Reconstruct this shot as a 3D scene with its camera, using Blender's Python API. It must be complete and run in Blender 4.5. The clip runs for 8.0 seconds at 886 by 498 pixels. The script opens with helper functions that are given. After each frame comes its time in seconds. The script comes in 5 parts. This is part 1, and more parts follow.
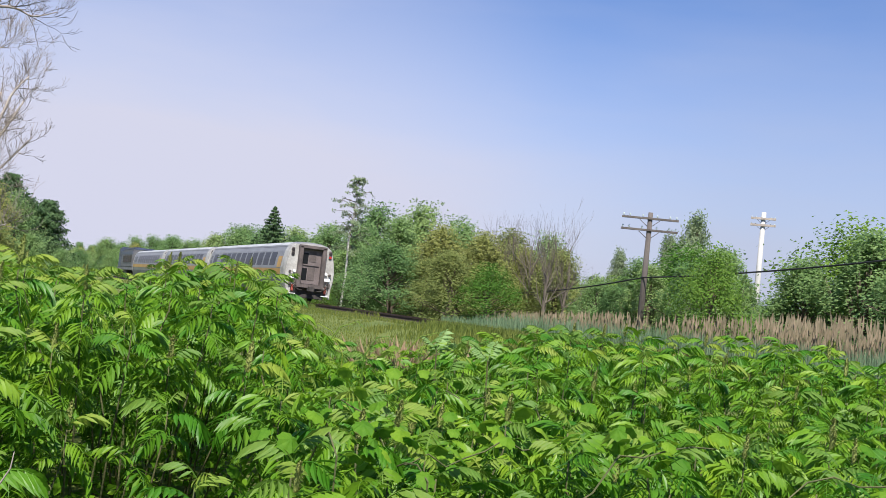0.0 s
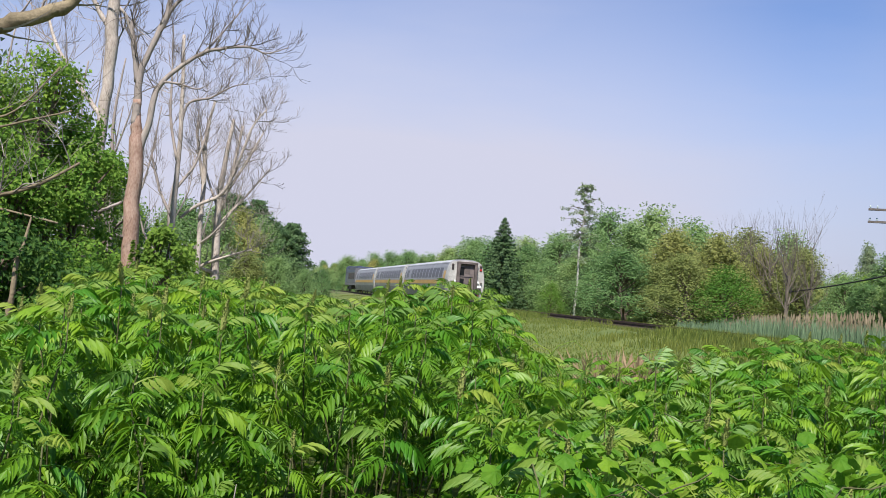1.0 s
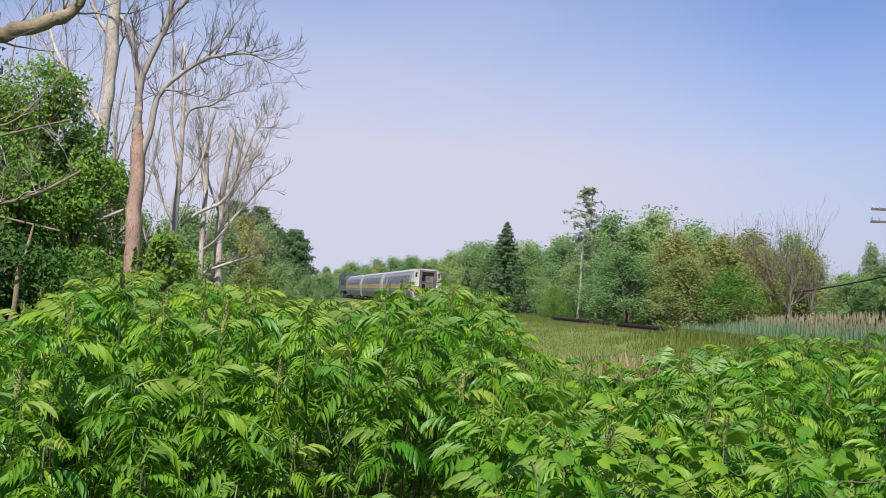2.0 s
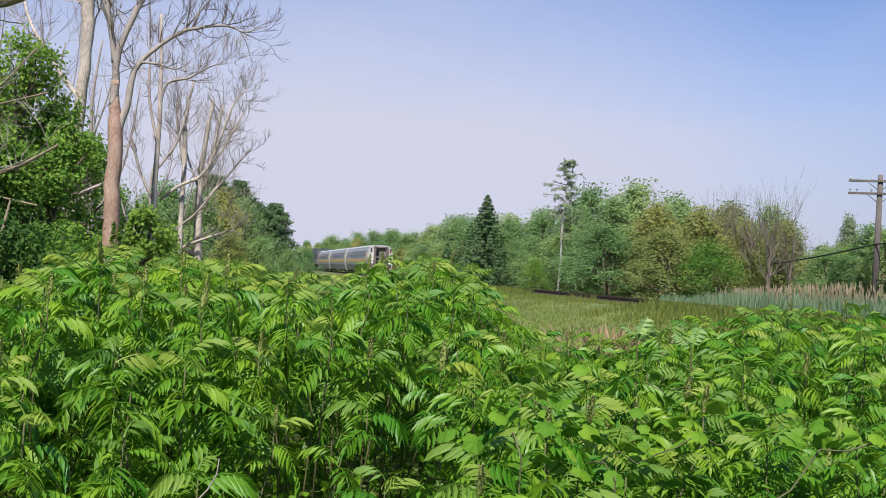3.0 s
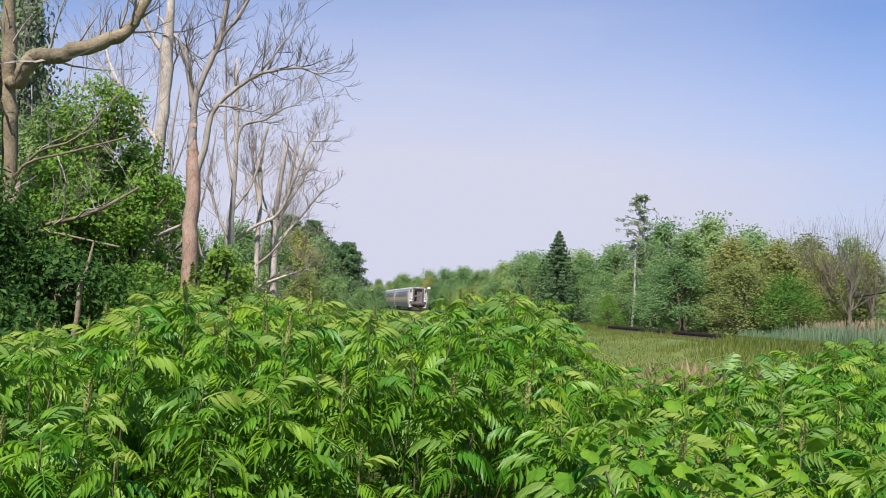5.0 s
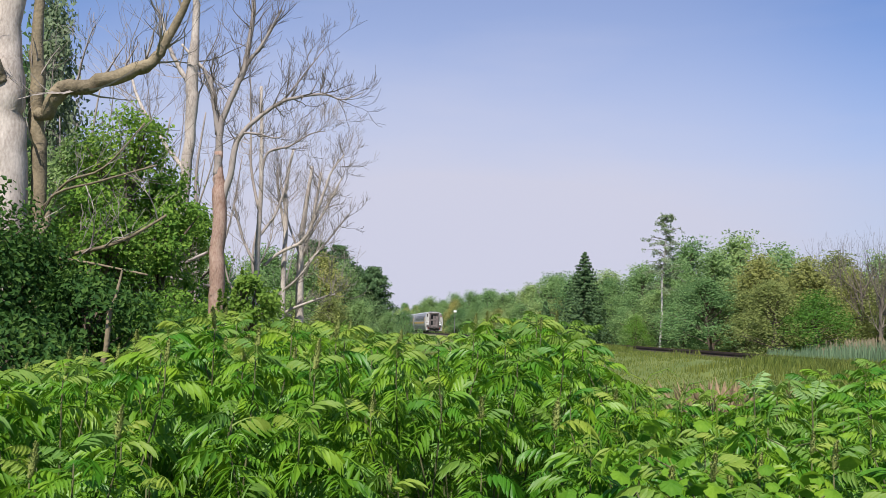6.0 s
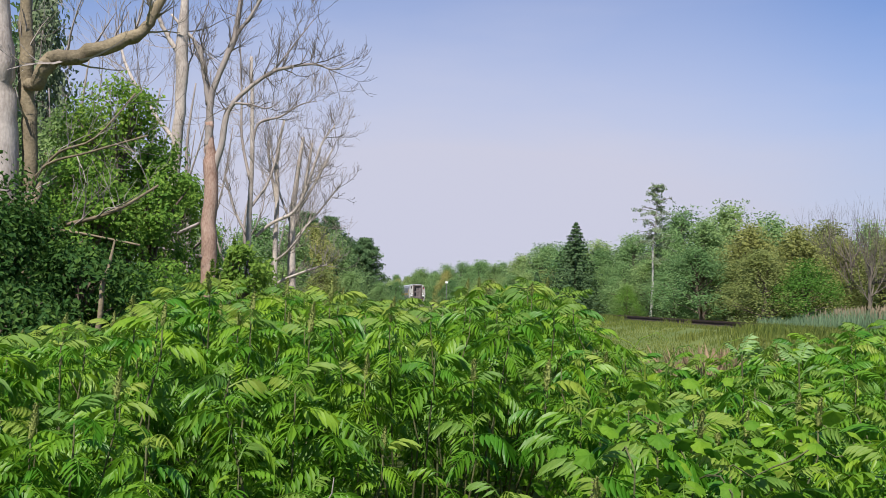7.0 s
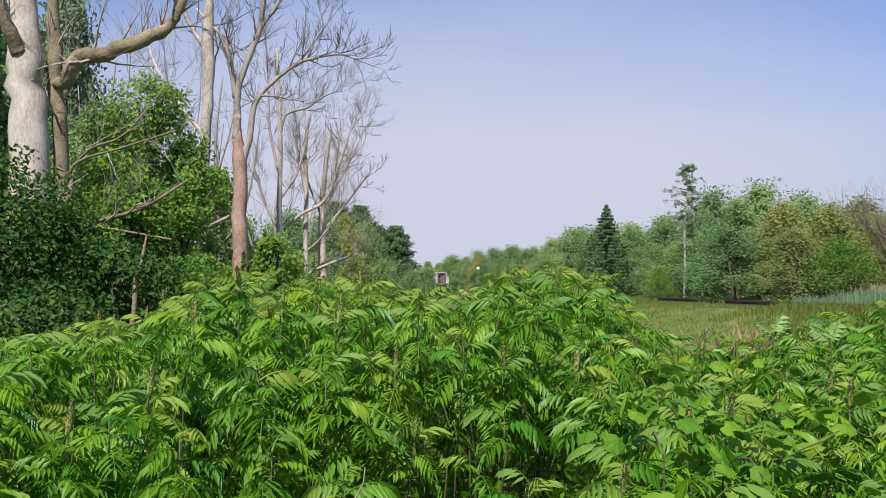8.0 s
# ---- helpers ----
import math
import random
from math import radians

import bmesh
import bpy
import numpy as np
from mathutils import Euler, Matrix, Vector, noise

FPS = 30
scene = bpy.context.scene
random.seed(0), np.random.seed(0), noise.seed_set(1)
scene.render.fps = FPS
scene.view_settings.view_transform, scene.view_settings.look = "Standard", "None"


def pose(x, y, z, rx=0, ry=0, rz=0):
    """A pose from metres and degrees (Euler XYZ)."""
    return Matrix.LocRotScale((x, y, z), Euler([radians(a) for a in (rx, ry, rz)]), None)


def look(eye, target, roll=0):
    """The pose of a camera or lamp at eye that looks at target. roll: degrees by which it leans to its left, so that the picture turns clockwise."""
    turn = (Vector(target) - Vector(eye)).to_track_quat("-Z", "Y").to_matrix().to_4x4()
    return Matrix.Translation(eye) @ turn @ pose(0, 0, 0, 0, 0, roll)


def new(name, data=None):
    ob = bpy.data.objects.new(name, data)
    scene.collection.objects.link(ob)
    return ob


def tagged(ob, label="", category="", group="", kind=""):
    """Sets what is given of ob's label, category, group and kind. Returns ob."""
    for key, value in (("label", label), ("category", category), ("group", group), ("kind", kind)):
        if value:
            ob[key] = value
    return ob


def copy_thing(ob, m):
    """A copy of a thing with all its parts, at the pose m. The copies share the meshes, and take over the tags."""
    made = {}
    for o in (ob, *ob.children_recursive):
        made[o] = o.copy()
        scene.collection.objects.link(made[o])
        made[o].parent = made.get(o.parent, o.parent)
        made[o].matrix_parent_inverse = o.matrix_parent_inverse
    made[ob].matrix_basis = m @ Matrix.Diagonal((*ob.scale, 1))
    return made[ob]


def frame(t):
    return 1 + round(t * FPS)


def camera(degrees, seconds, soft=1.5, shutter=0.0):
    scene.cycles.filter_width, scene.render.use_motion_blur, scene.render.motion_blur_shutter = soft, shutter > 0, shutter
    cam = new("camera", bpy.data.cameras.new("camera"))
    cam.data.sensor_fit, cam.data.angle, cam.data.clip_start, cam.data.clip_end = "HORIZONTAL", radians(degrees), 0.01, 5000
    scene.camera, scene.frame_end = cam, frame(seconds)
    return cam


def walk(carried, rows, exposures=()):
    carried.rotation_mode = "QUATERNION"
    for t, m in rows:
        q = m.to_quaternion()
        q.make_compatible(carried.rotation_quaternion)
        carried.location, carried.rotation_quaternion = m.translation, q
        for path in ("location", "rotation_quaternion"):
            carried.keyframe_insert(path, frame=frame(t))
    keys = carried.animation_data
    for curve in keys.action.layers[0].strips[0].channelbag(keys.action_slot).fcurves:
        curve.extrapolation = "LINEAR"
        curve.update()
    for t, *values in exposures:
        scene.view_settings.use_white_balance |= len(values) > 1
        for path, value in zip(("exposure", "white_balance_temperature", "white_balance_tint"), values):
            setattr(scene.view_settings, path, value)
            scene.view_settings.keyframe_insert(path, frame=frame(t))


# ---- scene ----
cam = camera(45.01, 8.0, soft=0.8)
PATH = [
    (0.0, pose(-0.106, -0.013, 1.639, 93.25, -6.35, -4.33)),
    (0.2, pose(-0.027, 0.005, 1.718, 91.13, -6.48, -0.03)),
    (0.3, pose(-0.001, 0.007, 1.706, 92.24, -6.67, 3.10)),
    (0.5, pose(0.023, 0.005, 1.735, 92.23, -5.31, 7.07)),
    (0.7, pose(0.020, 0.007, 1.732, 90.21, -3.67, 8.49)),
    (1.0, pose(0.021, 0.010, 1.736, 92.48, -4.37, 8.23)),
    (1.2, pose(0.032, -0.001, 1.722, 92.91, -4.02, 8.57)),
    (2.5, pose(0.046, -0.004, 1.714, 92.29, -3.38, 8.12)),
    (3.0, pose(0.043, 0.002, 1.713, 91.36, -3.42, 7.38)),
    (3.5, pose(0.028, 0.019, 1.710, 90.33, -3.85, 7.68)),
    (4.0, pose(-0.005, 0.037, 1.715, 90.96, -4.25, 9.51)),
    (4.5, pose(-0.009, 0.035, 1.710, 91.84, -3.88, 11.57)),
    (5.0, pose(-0.022, 0.040, 1.701, 93.15, -2.89, 11.21)),
    (5.2, pose(-0.020, 0.044, 1.704, 94.69, -2.28, 12.64)),
    (6.3, pose(-0.026, 0.016, 1.689, 94.17, -1.85, 12.54)),
    (6.5, pose(-0.029, 0.008, 1.671, 94.09, -1.37, 12.49)),
    (7.0, pose(-0.010, -0.044, 1.657, 92.81, -1.80, 12.18)),
    (7.5, pose(0.012, -0.065, 1.657, 91.49, -0.82, 13.36)),
    (8.0, pose(0.017, -0.057, 1.669, 92.04, -0.42, 13.89)),
]
walk(cam, PATH, [(0.0, 0.62), (1.0, 0.58), (2.5, 0.54), (4.0, 0.61), (5.0, 0.6), (6.5, 0.47), (7.5, 0.46), (8.0, 0.49)])

# world, sun and exposure
SUN_ELEVATION, SUN_HEADING = 51.0, 178.0   # degrees; heading of the sun, counter-clockwise from +y
world = bpy.data.worlds.new("sky")
scene.world = world
world.use_nodes = True
wn, wl = world.node_tree.nodes, world.node_tree.links
wn.clear()
w_out = wn.new("ShaderNodeOutputWorld")
w_bg = wn.new("ShaderNodeBackground")
w_sky = wn.new("ShaderNodeTexSky")
w_sky.sky_type = "NISHITA"
w_sky.sun_disc = False
w_sky.sun_elevation = radians(SUN_ELEVATION)
w_sky.sun_rotation = radians(-SUN_HEADING)
w_sky.air_density, w_sky.dust_density, w_sky.ozone_density = 1.0, 0.4, 3.0
w_co = wn.new("ShaderNodeTexCoord")
w_sep = wn.new("ShaderNodeSeparateXYZ")
wl.new(w_co.outputs["Generated"], w_sep.inputs[0])
# pale summer haze that thins out with height, and thin streaks of cloud
w_haze = wn.new("ShaderNodeMapRange")
w_haze.inputs["From Min"].default_value, w_haze.inputs["From Max"].default_value = 0.02, 0.33
w_haze.inputs["To Min"].default_value, w_haze.inputs["To Max"].default_value = 0.93, 0.0
w_haze.interpolation_type = "SMOOTHSTEP"
wl.new(w_sep.outputs["Z"], w_haze.inputs["Value"])
w_map = wn.new("ShaderNodeMapping")
w_map.inputs["Scale"].default_value = (1.6, 1.6, 7.0)
wl.new(w_co.outputs["Generated"], w_map.inputs["Vector"])
w_noise = wn.new("ShaderNodeTexNoise")
w_noise.inputs["Scale"].default_value, w_noise.inputs["Detail"].default_value = 1.7, 5.0
wl.new(w_map.outputs[0], w_noise.inputs["Vector"])
w_cl = wn.new("ShaderNodeMapRange")
w_cl.inputs["From Min"].default_value, w_cl.inputs["From Max"].default_value = 0.4, 0.75
w_cl.inputs["To Min"].default_value, w_cl.inputs["To Max"].default_value = 0.0, 0.2
wl.new(w_noise.outputs["Fac"], w_cl.inputs["Value"])
w_add = wn.new("ShaderNodeMath")
w_add.operation, w_add.use_clamp = "ADD", True
wl.new(w_haze.outputs[0], w_add.inputs[0])
wl.new(w_cl.outputs[0], w_add.inputs[1])
# a broad bright veil of haze over the end of the line
w_dot = wn.new("ShaderNodeVectorMath")
w_dot.operation = "DOT_PRODUCT"
w_dot.inputs[1].default_value = (-0.2, 0.95, 0.24)
wl.new(w_co.outputs["Generated"], w_dot.inputs[0])
w_veil = wn.new("ShaderNodeMapRange")
w_veil.interpolation_type = "SMOOTHSTEP"
w_veil.inputs["From Min"].default_value, w_veil.inputs["From Max"].default_value = 0.92, 1.0
w_veil.inputs["To Min"].default_value, w_veil.inputs["To Max"].default_value = 0.0, 0.3
wl.new(w_dot.outputs["Value"], w_veil.inputs["Value"])
w_sum = wn.new("ShaderNodeMath")
w_sum.operation, w_sum.use_clamp = "ADD", True
wl.new(w_add.outputs[0], w_sum.inputs[0])
wl.new(w_veil.outputs[0], w_sum.inputs[1])
w_mix = wn.new("ShaderNodeMix")
w_mix.data_type = "RGBA"
wl.new(w_sum.outputs[0], w_mix.inputs["Factor"])
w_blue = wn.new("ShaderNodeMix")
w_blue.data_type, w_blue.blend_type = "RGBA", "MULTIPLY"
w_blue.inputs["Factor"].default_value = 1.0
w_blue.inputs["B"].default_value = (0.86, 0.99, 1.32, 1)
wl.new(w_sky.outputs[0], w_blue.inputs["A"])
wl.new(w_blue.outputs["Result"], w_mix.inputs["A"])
# the haze is palest towards the end of the line
w_side = wn.new("ShaderNodeMapRange")
w_side.interpolation_type = "SMOOTHSTEP"
w_side.inputs["From Min"].default_value, w_side.inputs["From Max"].default_value = 0.84, 0.985
wl.new(w_dot.outputs["Value"], w_side.inputs["Value"])
w_tone = wn.new("ShaderNodeMix")
w_tone.data_type = "RGBA"
w_tone.inputs["A"].default_value, w_tone.inputs["B"].default_value = (4.8, 5.15, 6.6, 1), (6.0, 6.1, 7.5, 1)
wl.new(w_side.outputs[0], w_tone.inputs["Factor"])
wl.new(w_tone.outputs["Result"], w_mix.inputs["B"])
wl.new(w_mix.outputs["Result"], w_bg.inputs["Color"])
w_bg.inputs["Strength"].default_value = 0.073
wl.new(w_bg.outputs[0], w_out.inputs[0])

sun = new("sun", bpy.data.lights.new("sun", "SUN"))
sun.data.energy, sun.data.angle, sun.data.color = 5.0, radians(1.0), (1.0, 0.95, 0.86)
e_, h_ = radians(SUN_ELEVATION), radians(SUN_HEADING)
SUN_WAY = Vector((-math.sin(h_) * math.cos(e_), math.cos(h_) * math.cos(e_), math.sin(e_)))
sun.matrix_world = look(SUN_WAY * 50, (0, 0, 0))


# materials
def material(name, dark, light, scale=4.0, rough=0.7, bump=0.0, metal=0.0, vary=0.0, hue=0.0, sheer=0.0, stretch=(1, 1, 1), island=0.0, spec=0.5, fine=0.35):
    """Two tones mixed by noise at two scales; vary, hue: per object; island: per loose piece; sheer: light let through."""
    m = bpy.data.materials.new(name)
    m.use_nodes = True
    n, l = m.node_tree.nodes, m.node_tree.links
    b = n["Principled BSDF"]
    co = n.new("ShaderNodeTexCoord")
    mp = n.new("ShaderNodeMapping")
    mp.inputs["Scale"].default_value = stretch
    l.new(co.outputs["Object"], mp.inputs[0])
    big = n.new("ShaderNodeTexNoise")
    big.inputs["Scale"].default_value, big.inputs["Detail"].default_value = scale, 4.0
    small = n.new("ShaderNodeTexNoise")
    small.inputs["Scale"].default_value, small.inputs["Detail"].default_value = scale * 9, 5.0
    l.new(mp.outputs[0], big.inputs["Vector"])
    l.new(mp.outputs[0], small.inputs["Vector"])
    mixf = n.new("ShaderNodeMix")
    mixf.inputs["Factor"].default_value = fine
    l.new(big.outputs["Fac"], mixf.inputs["A"])
    l.new(small.outputs["Fac"], mixf.inputs["B"])
    ramp = n.new("ShaderNodeMapRange")
    ramp.inputs["From Min"].default_value, ramp.inputs["From Max"].default_value = 0.32, 0.68
    l.new(mixf.outputs["Result"], ramp.inputs["Value"])
    col = n.new("ShaderNodeMix")
    col.data_type = "RGBA"
    col.inputs["A"].default_value, col.inputs["B"].default_value = (*dark, 1), (*light, 1)
    l.new(ramp.outputs[0], col.inputs["Factor"])
    tint = col.outputs["Result"]
    sources = []
    if vary or hue:
        sources.append((n.new("ShaderNodeObjectInfo").outputs["Random"], vary, hue))
    if island:
        sources.append((n.new("ShaderNodeNewGeometry").outputs["Random Per Island"], island, island * 0.06))
    for rnd, v, h in sources:
        hs = n.new("ShaderNodeHueSaturation")
        mv = n.new("ShaderNodeMapRange")
        mv.inputs["To Min"].default_value, mv.inputs["To Max"].default_value = 1 - v, 1 + v
        mh = n.new("ShaderNodeMapRange")
        mh.inputs["To Min"].default_value, mh.inputs["To Max"].default_value = 0.5 + h, 0.5 - h
        l.new(rnd, mv.inputs["Value"])
        l.new(rnd, mh.inputs["Value"])
        l.new(mv.outputs[0], hs.inputs["Value"])
        l.new(mh.outputs[0], hs.inputs["Hue"])
        l.new(tint, hs.inputs["Color"])
        tint = hs.outputs["Color"]
    l.new(tint, b.inputs["Base Color"])
    b.inputs["Roughness"].default_value, b.inputs["Metallic"].default_value = rough, metal
    b.inputs["Specular IOR Level"].default_value = spec
    if bump:
        bp = n.new("ShaderNodeBump")
        bp.inputs["Strength"].default_value, bp.inputs["Distance"].default_value = bump, 0.02
        l.new(small.outputs["Fac"], bp.inputs["Height"])
        l.new(bp.outputs[0], b.inputs["Normal"])
    if sheer:
        tr = n.new("ShaderNodeBsdfTranslucent")
        l.new(tint, tr.inputs["Color"])
        mx = n.new("ShaderNodeMixShader")
        mx.inputs["Fac"].default_value = sheer
        l.new(b.outputs[0], mx.inputs[1])
        l.new(tr.outputs[0], mx.inputs[2])
        l.new(mx.outputs[0], n["Material Output"].inputs["Surface"])
    return m


SOIL = material("soil_and_thatch", (0.072, 0.112, 0.016), (0.145, 0.172, 0.034), 0.35, 0.95, 0.6)
GRAVEL = material("weathered_weedy_ballast", (0.07, 0.085, 0.026), (0.14, 0.145, 0.05), 3.0, 0.95, 0.8)
# rust brown, darkened in colour to stand for the shadow line along the rail
RAIL = material("shadow_darkened_rusty_steel", (0.035, 0.022, 0.017), (0.075, 0.048, 0.035), 6.0, 0.8, 0.3, 0.2)
SLEEPER = material("creosoted_timber", (0.03, 0.024, 0.02), (0.09, 0.07, 0.055), 5.0, 0.9, 0.6, vary=0.3)
GRASS = material("meadow_grass", (0.085, 0.132, 0.016), (0.165, 0.19, 0.034), 0.25, 0.8, island=0.3, sheer=0.25)
REED_DRY = material("dry_reed", (0.15, 0.12, 0.07), (0.28, 0.23, 0.15), 0.6, 0.85, island=0.3, sheer=0.2)
REED_GREEN = material("young_blue_green_reed", (0.1, 0.17, 0.085), (0.17, 0.25, 0.14), 0.6, 0.75, island=0.25, sheer=0.25)
SUMAC = material("sumac_leaf", (0.088, 0.23, 0.012), (0.17, 0.35, 0.022), 9.0, 0.45, vary=0.3, hue=0.03, sheer=0.45, spec=0.45)
SUMAC_YOUNG = material("young_sumac_leaf", (0.13, 0.265, 0.025), (0.225, 0.33, 0.05), 9.0, 0.6, vary=0.25, hue=0.03, sheer=0.45)
# sumac green darkened in its colour to deepen the shade low in the thicket
SUMAC_SHADED = material("shade_darkened_sumac_leaf", (0.075, 0.205, 0.01), (0.165, 0.325, 0.02), 2.0, 0.48, island=0.22, sheer=0.45, spec=0.4)
VINE = material("grape_leaf", (0.1, 0.24, 0.014), (0.18, 0.34, 0.028), 8.0, 0.65, vary=0.25, hue=0.02, sheer=0.45, spec=0.2)
PALE_LEAF = material("leaf_underside", (0.13, 0.26, 0.06), (0.25, 0.37, 0.13), 8.0, 0.6, sheer=0.3)
# stem colour is darkened so stems look unlit beneath the leaves
STEM = material("shade_darkened_velvety_stem", (0.05, 0.065, 0.02), (0.12, 0.115, 0.045), 7.0, 0.85, 0.3)
PANICLE = material("sumac_flower_cone", (0.17, 0.22, 0.045), (0.3, 0.31, 0.085), 20.0, 0.85, 0.6)
# distance haze is put into the next three greens: paler, greyer, low contrast
LEAF_MID_HAZED = material("hazed_broadleaf_foliage", (0.18, 0.3, 0.11), (0.29, 0.41, 0.165), 0.8, 0.75, vary=0.2, hue=0.025, island=0.13, sheer=0.5, spec=0.12)
LEAF_DARK_HAZED = material("hazed_dark_foliage", (0.15, 0.265, 0.1), (0.24, 0.365, 0.14), 0.8, 0.75, vary=0.2, hue=0.02, island=0.13, sheer=0.5, spec=0.12)
LEAF_OLIVE_HAZED = material("hazed_olive_foliage", (0.24, 0.28, 0.085), (0.37, 0.38, 0.135), 0.8, 0.75, vary=0.2, hue=0.03, island=0.14, sheer=0.5, spec=0.12)
LEAF_BRIGHT = material("bright_foliage", (0.09, 0.2, 0.03), (0.17, 0.3, 0.055), 0.8, 0.75, vary=0.15, hue=0.02, island=0.18, sheer=0.45, spec=0.15)
LEAF_GREY = material("grey_green_foliage", (0.18, 0.25, 0.14), (0.29, 0.35, 0.2), 0.8, 0.75, vary=0.15, island=0.15, sheer=0.4, spec=0.12)
NEEDLE = material("spruce_needles", (0.05, 0.095, 0.042), (0.09, 0.145, 0.062), 1.5, 0.8, island=0.2, sheer=0.15, spec=0.1)
WOODGREY = material("grey_brown_bare_branches", (0.08, 0.066, 0.052), (0.185, 0.155, 0.128), 1.6, 0.9)
LEAF_NEAR = material("sunlit_ash_foliage", (0.125, 0.255, 0.035), (0.26, 0.405, 0.07), 0.8, 0.75, vary=0.12, hue=0.01, island=0.3, sheer=0.48, spec=0.2)
WEED = material("dry_reddish_weed", (0.18, 0.13, 0.07), (0.29, 0.215, 0.12), 2.0, 0.85, island=0.3, sheer=0.2)
# ivy green darkened in its colour to stand for deep shade under the trees
LEAF_IVY_SHADED = material("shade_darkened_ivy_foliage", (0.026, 0.08, 0.014), (0.075, 0.165, 0.026), 0.8, 0.75, island=0.4, sheer=0.35, spec=0.3)
PINE = material("pine_needles", (0.07, 0.14, 0.06), (0.14, 0.22, 0.095), 1.2, 0.8, island=0.2, sheer=0.35, spec=0.12)
BARK = material("brown_bark", (0.07, 0.05, 0.038), (0.17, 0.13, 0.1), 3.0, 0.9, 0.8, stretch=(1, 1, 0.25))
BIRCH = material("birch_bark", (0.25, 0.24, 0.21), (0.55, 0.53, 0.49), 2.0, 0.75, 0.3, stretch=(0.5, 0.5, 3))
DEADWOOD = material("bleached_dead_wood", (0.22, 0.18, 0.155), (0.57, 0.5, 0.45), 3.0, 0.85, 0.35, stretch=(1, 1, 0.45), fine=0.45)
DEADGREY = material("grey_dead_twigs", (0.16, 0.13, 0.118), (0.4, 0.35, 0.32), 1.6, 0.9, 0.4, stretch=(1, 1, 0.3))
REDWOOD = material("peeled_reddish_trunk", (0.19, 0.095, 0.065), (0.43, 0.315, 0.26), 3.4, 0.9, 0.6, stretch=(1, 1, 0.45), fine=0.5)
MOSSWOOD = material("mossy_dead_limb", (0.08, 0.062, 0.038), (0.3, 0.24, 0.155), 2.2, 0.9, 0.8)
POLEWOOD = material("weathered_pole_timber", (0.06, 0.05, 0.046), (0.15, 0.13, 0.12), 3.0, 0.9, 0.5, stretch=(1, 1, 0.15))
POLE_PALE = material("pale_sunlit_pole", (0.38, 0.37, 0.36), (0.6, 0.59, 0.57), 2.0, 0.6, 0.3, stretch=(1, 1, 0.2))
INSULATOR = material("glass_insulator", (0.3, 0.36, 0.36), (0.5, 0.56, 0.56), 5.0, 0.2)
CABLE = material("black_cable", (0.012, 0.012, 0.013), (0.025, 0.025, 0.026), 5.0, 0.6)
SILVER = material("dull_silver_paint", (0.19, 0.19, 0.2), (0.29, 0.29, 0.3), 0.5, 0.45, 0.05, 0.2)
ROOFPAINT = material("pale_roof_paint", (0.3, 0.31, 0.32), (0.5, 0.51, 0.52), 0.6, 0.5, 0.1)
ENDPAINT = material("grimy_white_end_paint", (0.25, 0.235, 0.22), (0.5, 0.49, 0.475), 1.6, 0.55, 0.1)
GOLD = material("ochre_stripe_paint", (0.38, 0.21, 0.045), (0.52, 0.31, 0.08), 1.0, 0.5)
SKIRT = material("dark_grey_skirt", (0.1, 0.1, 0.105), (0.2, 0.2, 0.205), 1.0, 0.6, 0.1)
WINDOW = material("tinted_window", (0.008, 0.009, 0.01), (0.016, 0.017, 0.018), 1.0, 0.3, spec=0.15)
RUBBER = material("grimy_diaphragm", (0.05, 0.042, 0.04), (0.15, 0.12, 0.115), 2.0, 0.8, 0.3)
DOORGREY = material("gangway_door_paint", (0.1, 0.08, 0.078), (0.19, 0.155, 0.15), 2.0, 0.6)
IRON = material("dark_running_gear", (0.02, 0.019, 0.018), (0.07, 0.06, 0.055), 4.0, 0.8, 0.4)
RED_LENS = material("red_lamp_lens", (0.35, 0.02, 0.02), (0.5, 0.04, 0.035), 4.0, 0.25)
BLACK_LENS = material("dark_lamp_lens", (0.02, 0.018, 0.018), (0.05, 0.04, 0.04), 4.0, 0.25)
WHITE_PART = material("white_enamel", (0.66, 0.66, 0.66), (0.85, 0.85, 0.85), 4.0, 0.45)
RED_PART = material("red_hose_fitting", (0.3, 0.05, 0.035), (0.45, 0.1, 0.07), 5.0, 0.6)
LOCO_BLUE = material("slate_blue_loco_paint", (0.04, 0.052, 0.09), (0.07, 0.095, 0.16), 1.0, 0.45)
LOCO_GREY = material("grey_loco_paint", (0.08, 0.08, 0.088), (0.15, 0.15, 0.16), 1.0, 0.5)


# shape helpers
def mesh_object(name, verts, faces, mat, parent=None, label="", smooth=False):
    me = bpy.data.meshes.new(name)
    me.from_pydata([tuple(v) for v in verts], [], faces)
    me.materials.append(mat)
    if smooth:
        me.shade_smooth()
    me.update()
    ob = new(name, me)
    ob.parent = parent
    return tagged(ob, label)


def part(name, bm, mat, parent, label="", smooth=False):
    """Links a bmesh as one mesh object under a thing or under a part."""
    me = bpy.data.meshes.new(name)
    bm.to_mesh(me)
    bm.free()
    me.materials.append(mat)
    if smooth:
        me.shade_smooth()
    ob = new(name, me)
    ob.parent = parent
    return tagged(ob, label)


def share(name, me, m, parent, label=""):
    """One more object on a mesh that others use too."""
    ob = new(name, me)
    ob.parent = parent
    ob.matrix_basis = m
    return tagged(ob, label)


def root(name, x, y, z, turn, label, category, group=""):
    ob = new(name)
    ob.empty_display_size = 0.2
    ob.matrix_basis = pose(x, y, z, 0, 0, turn)
    return tagged(ob, label, category, group)


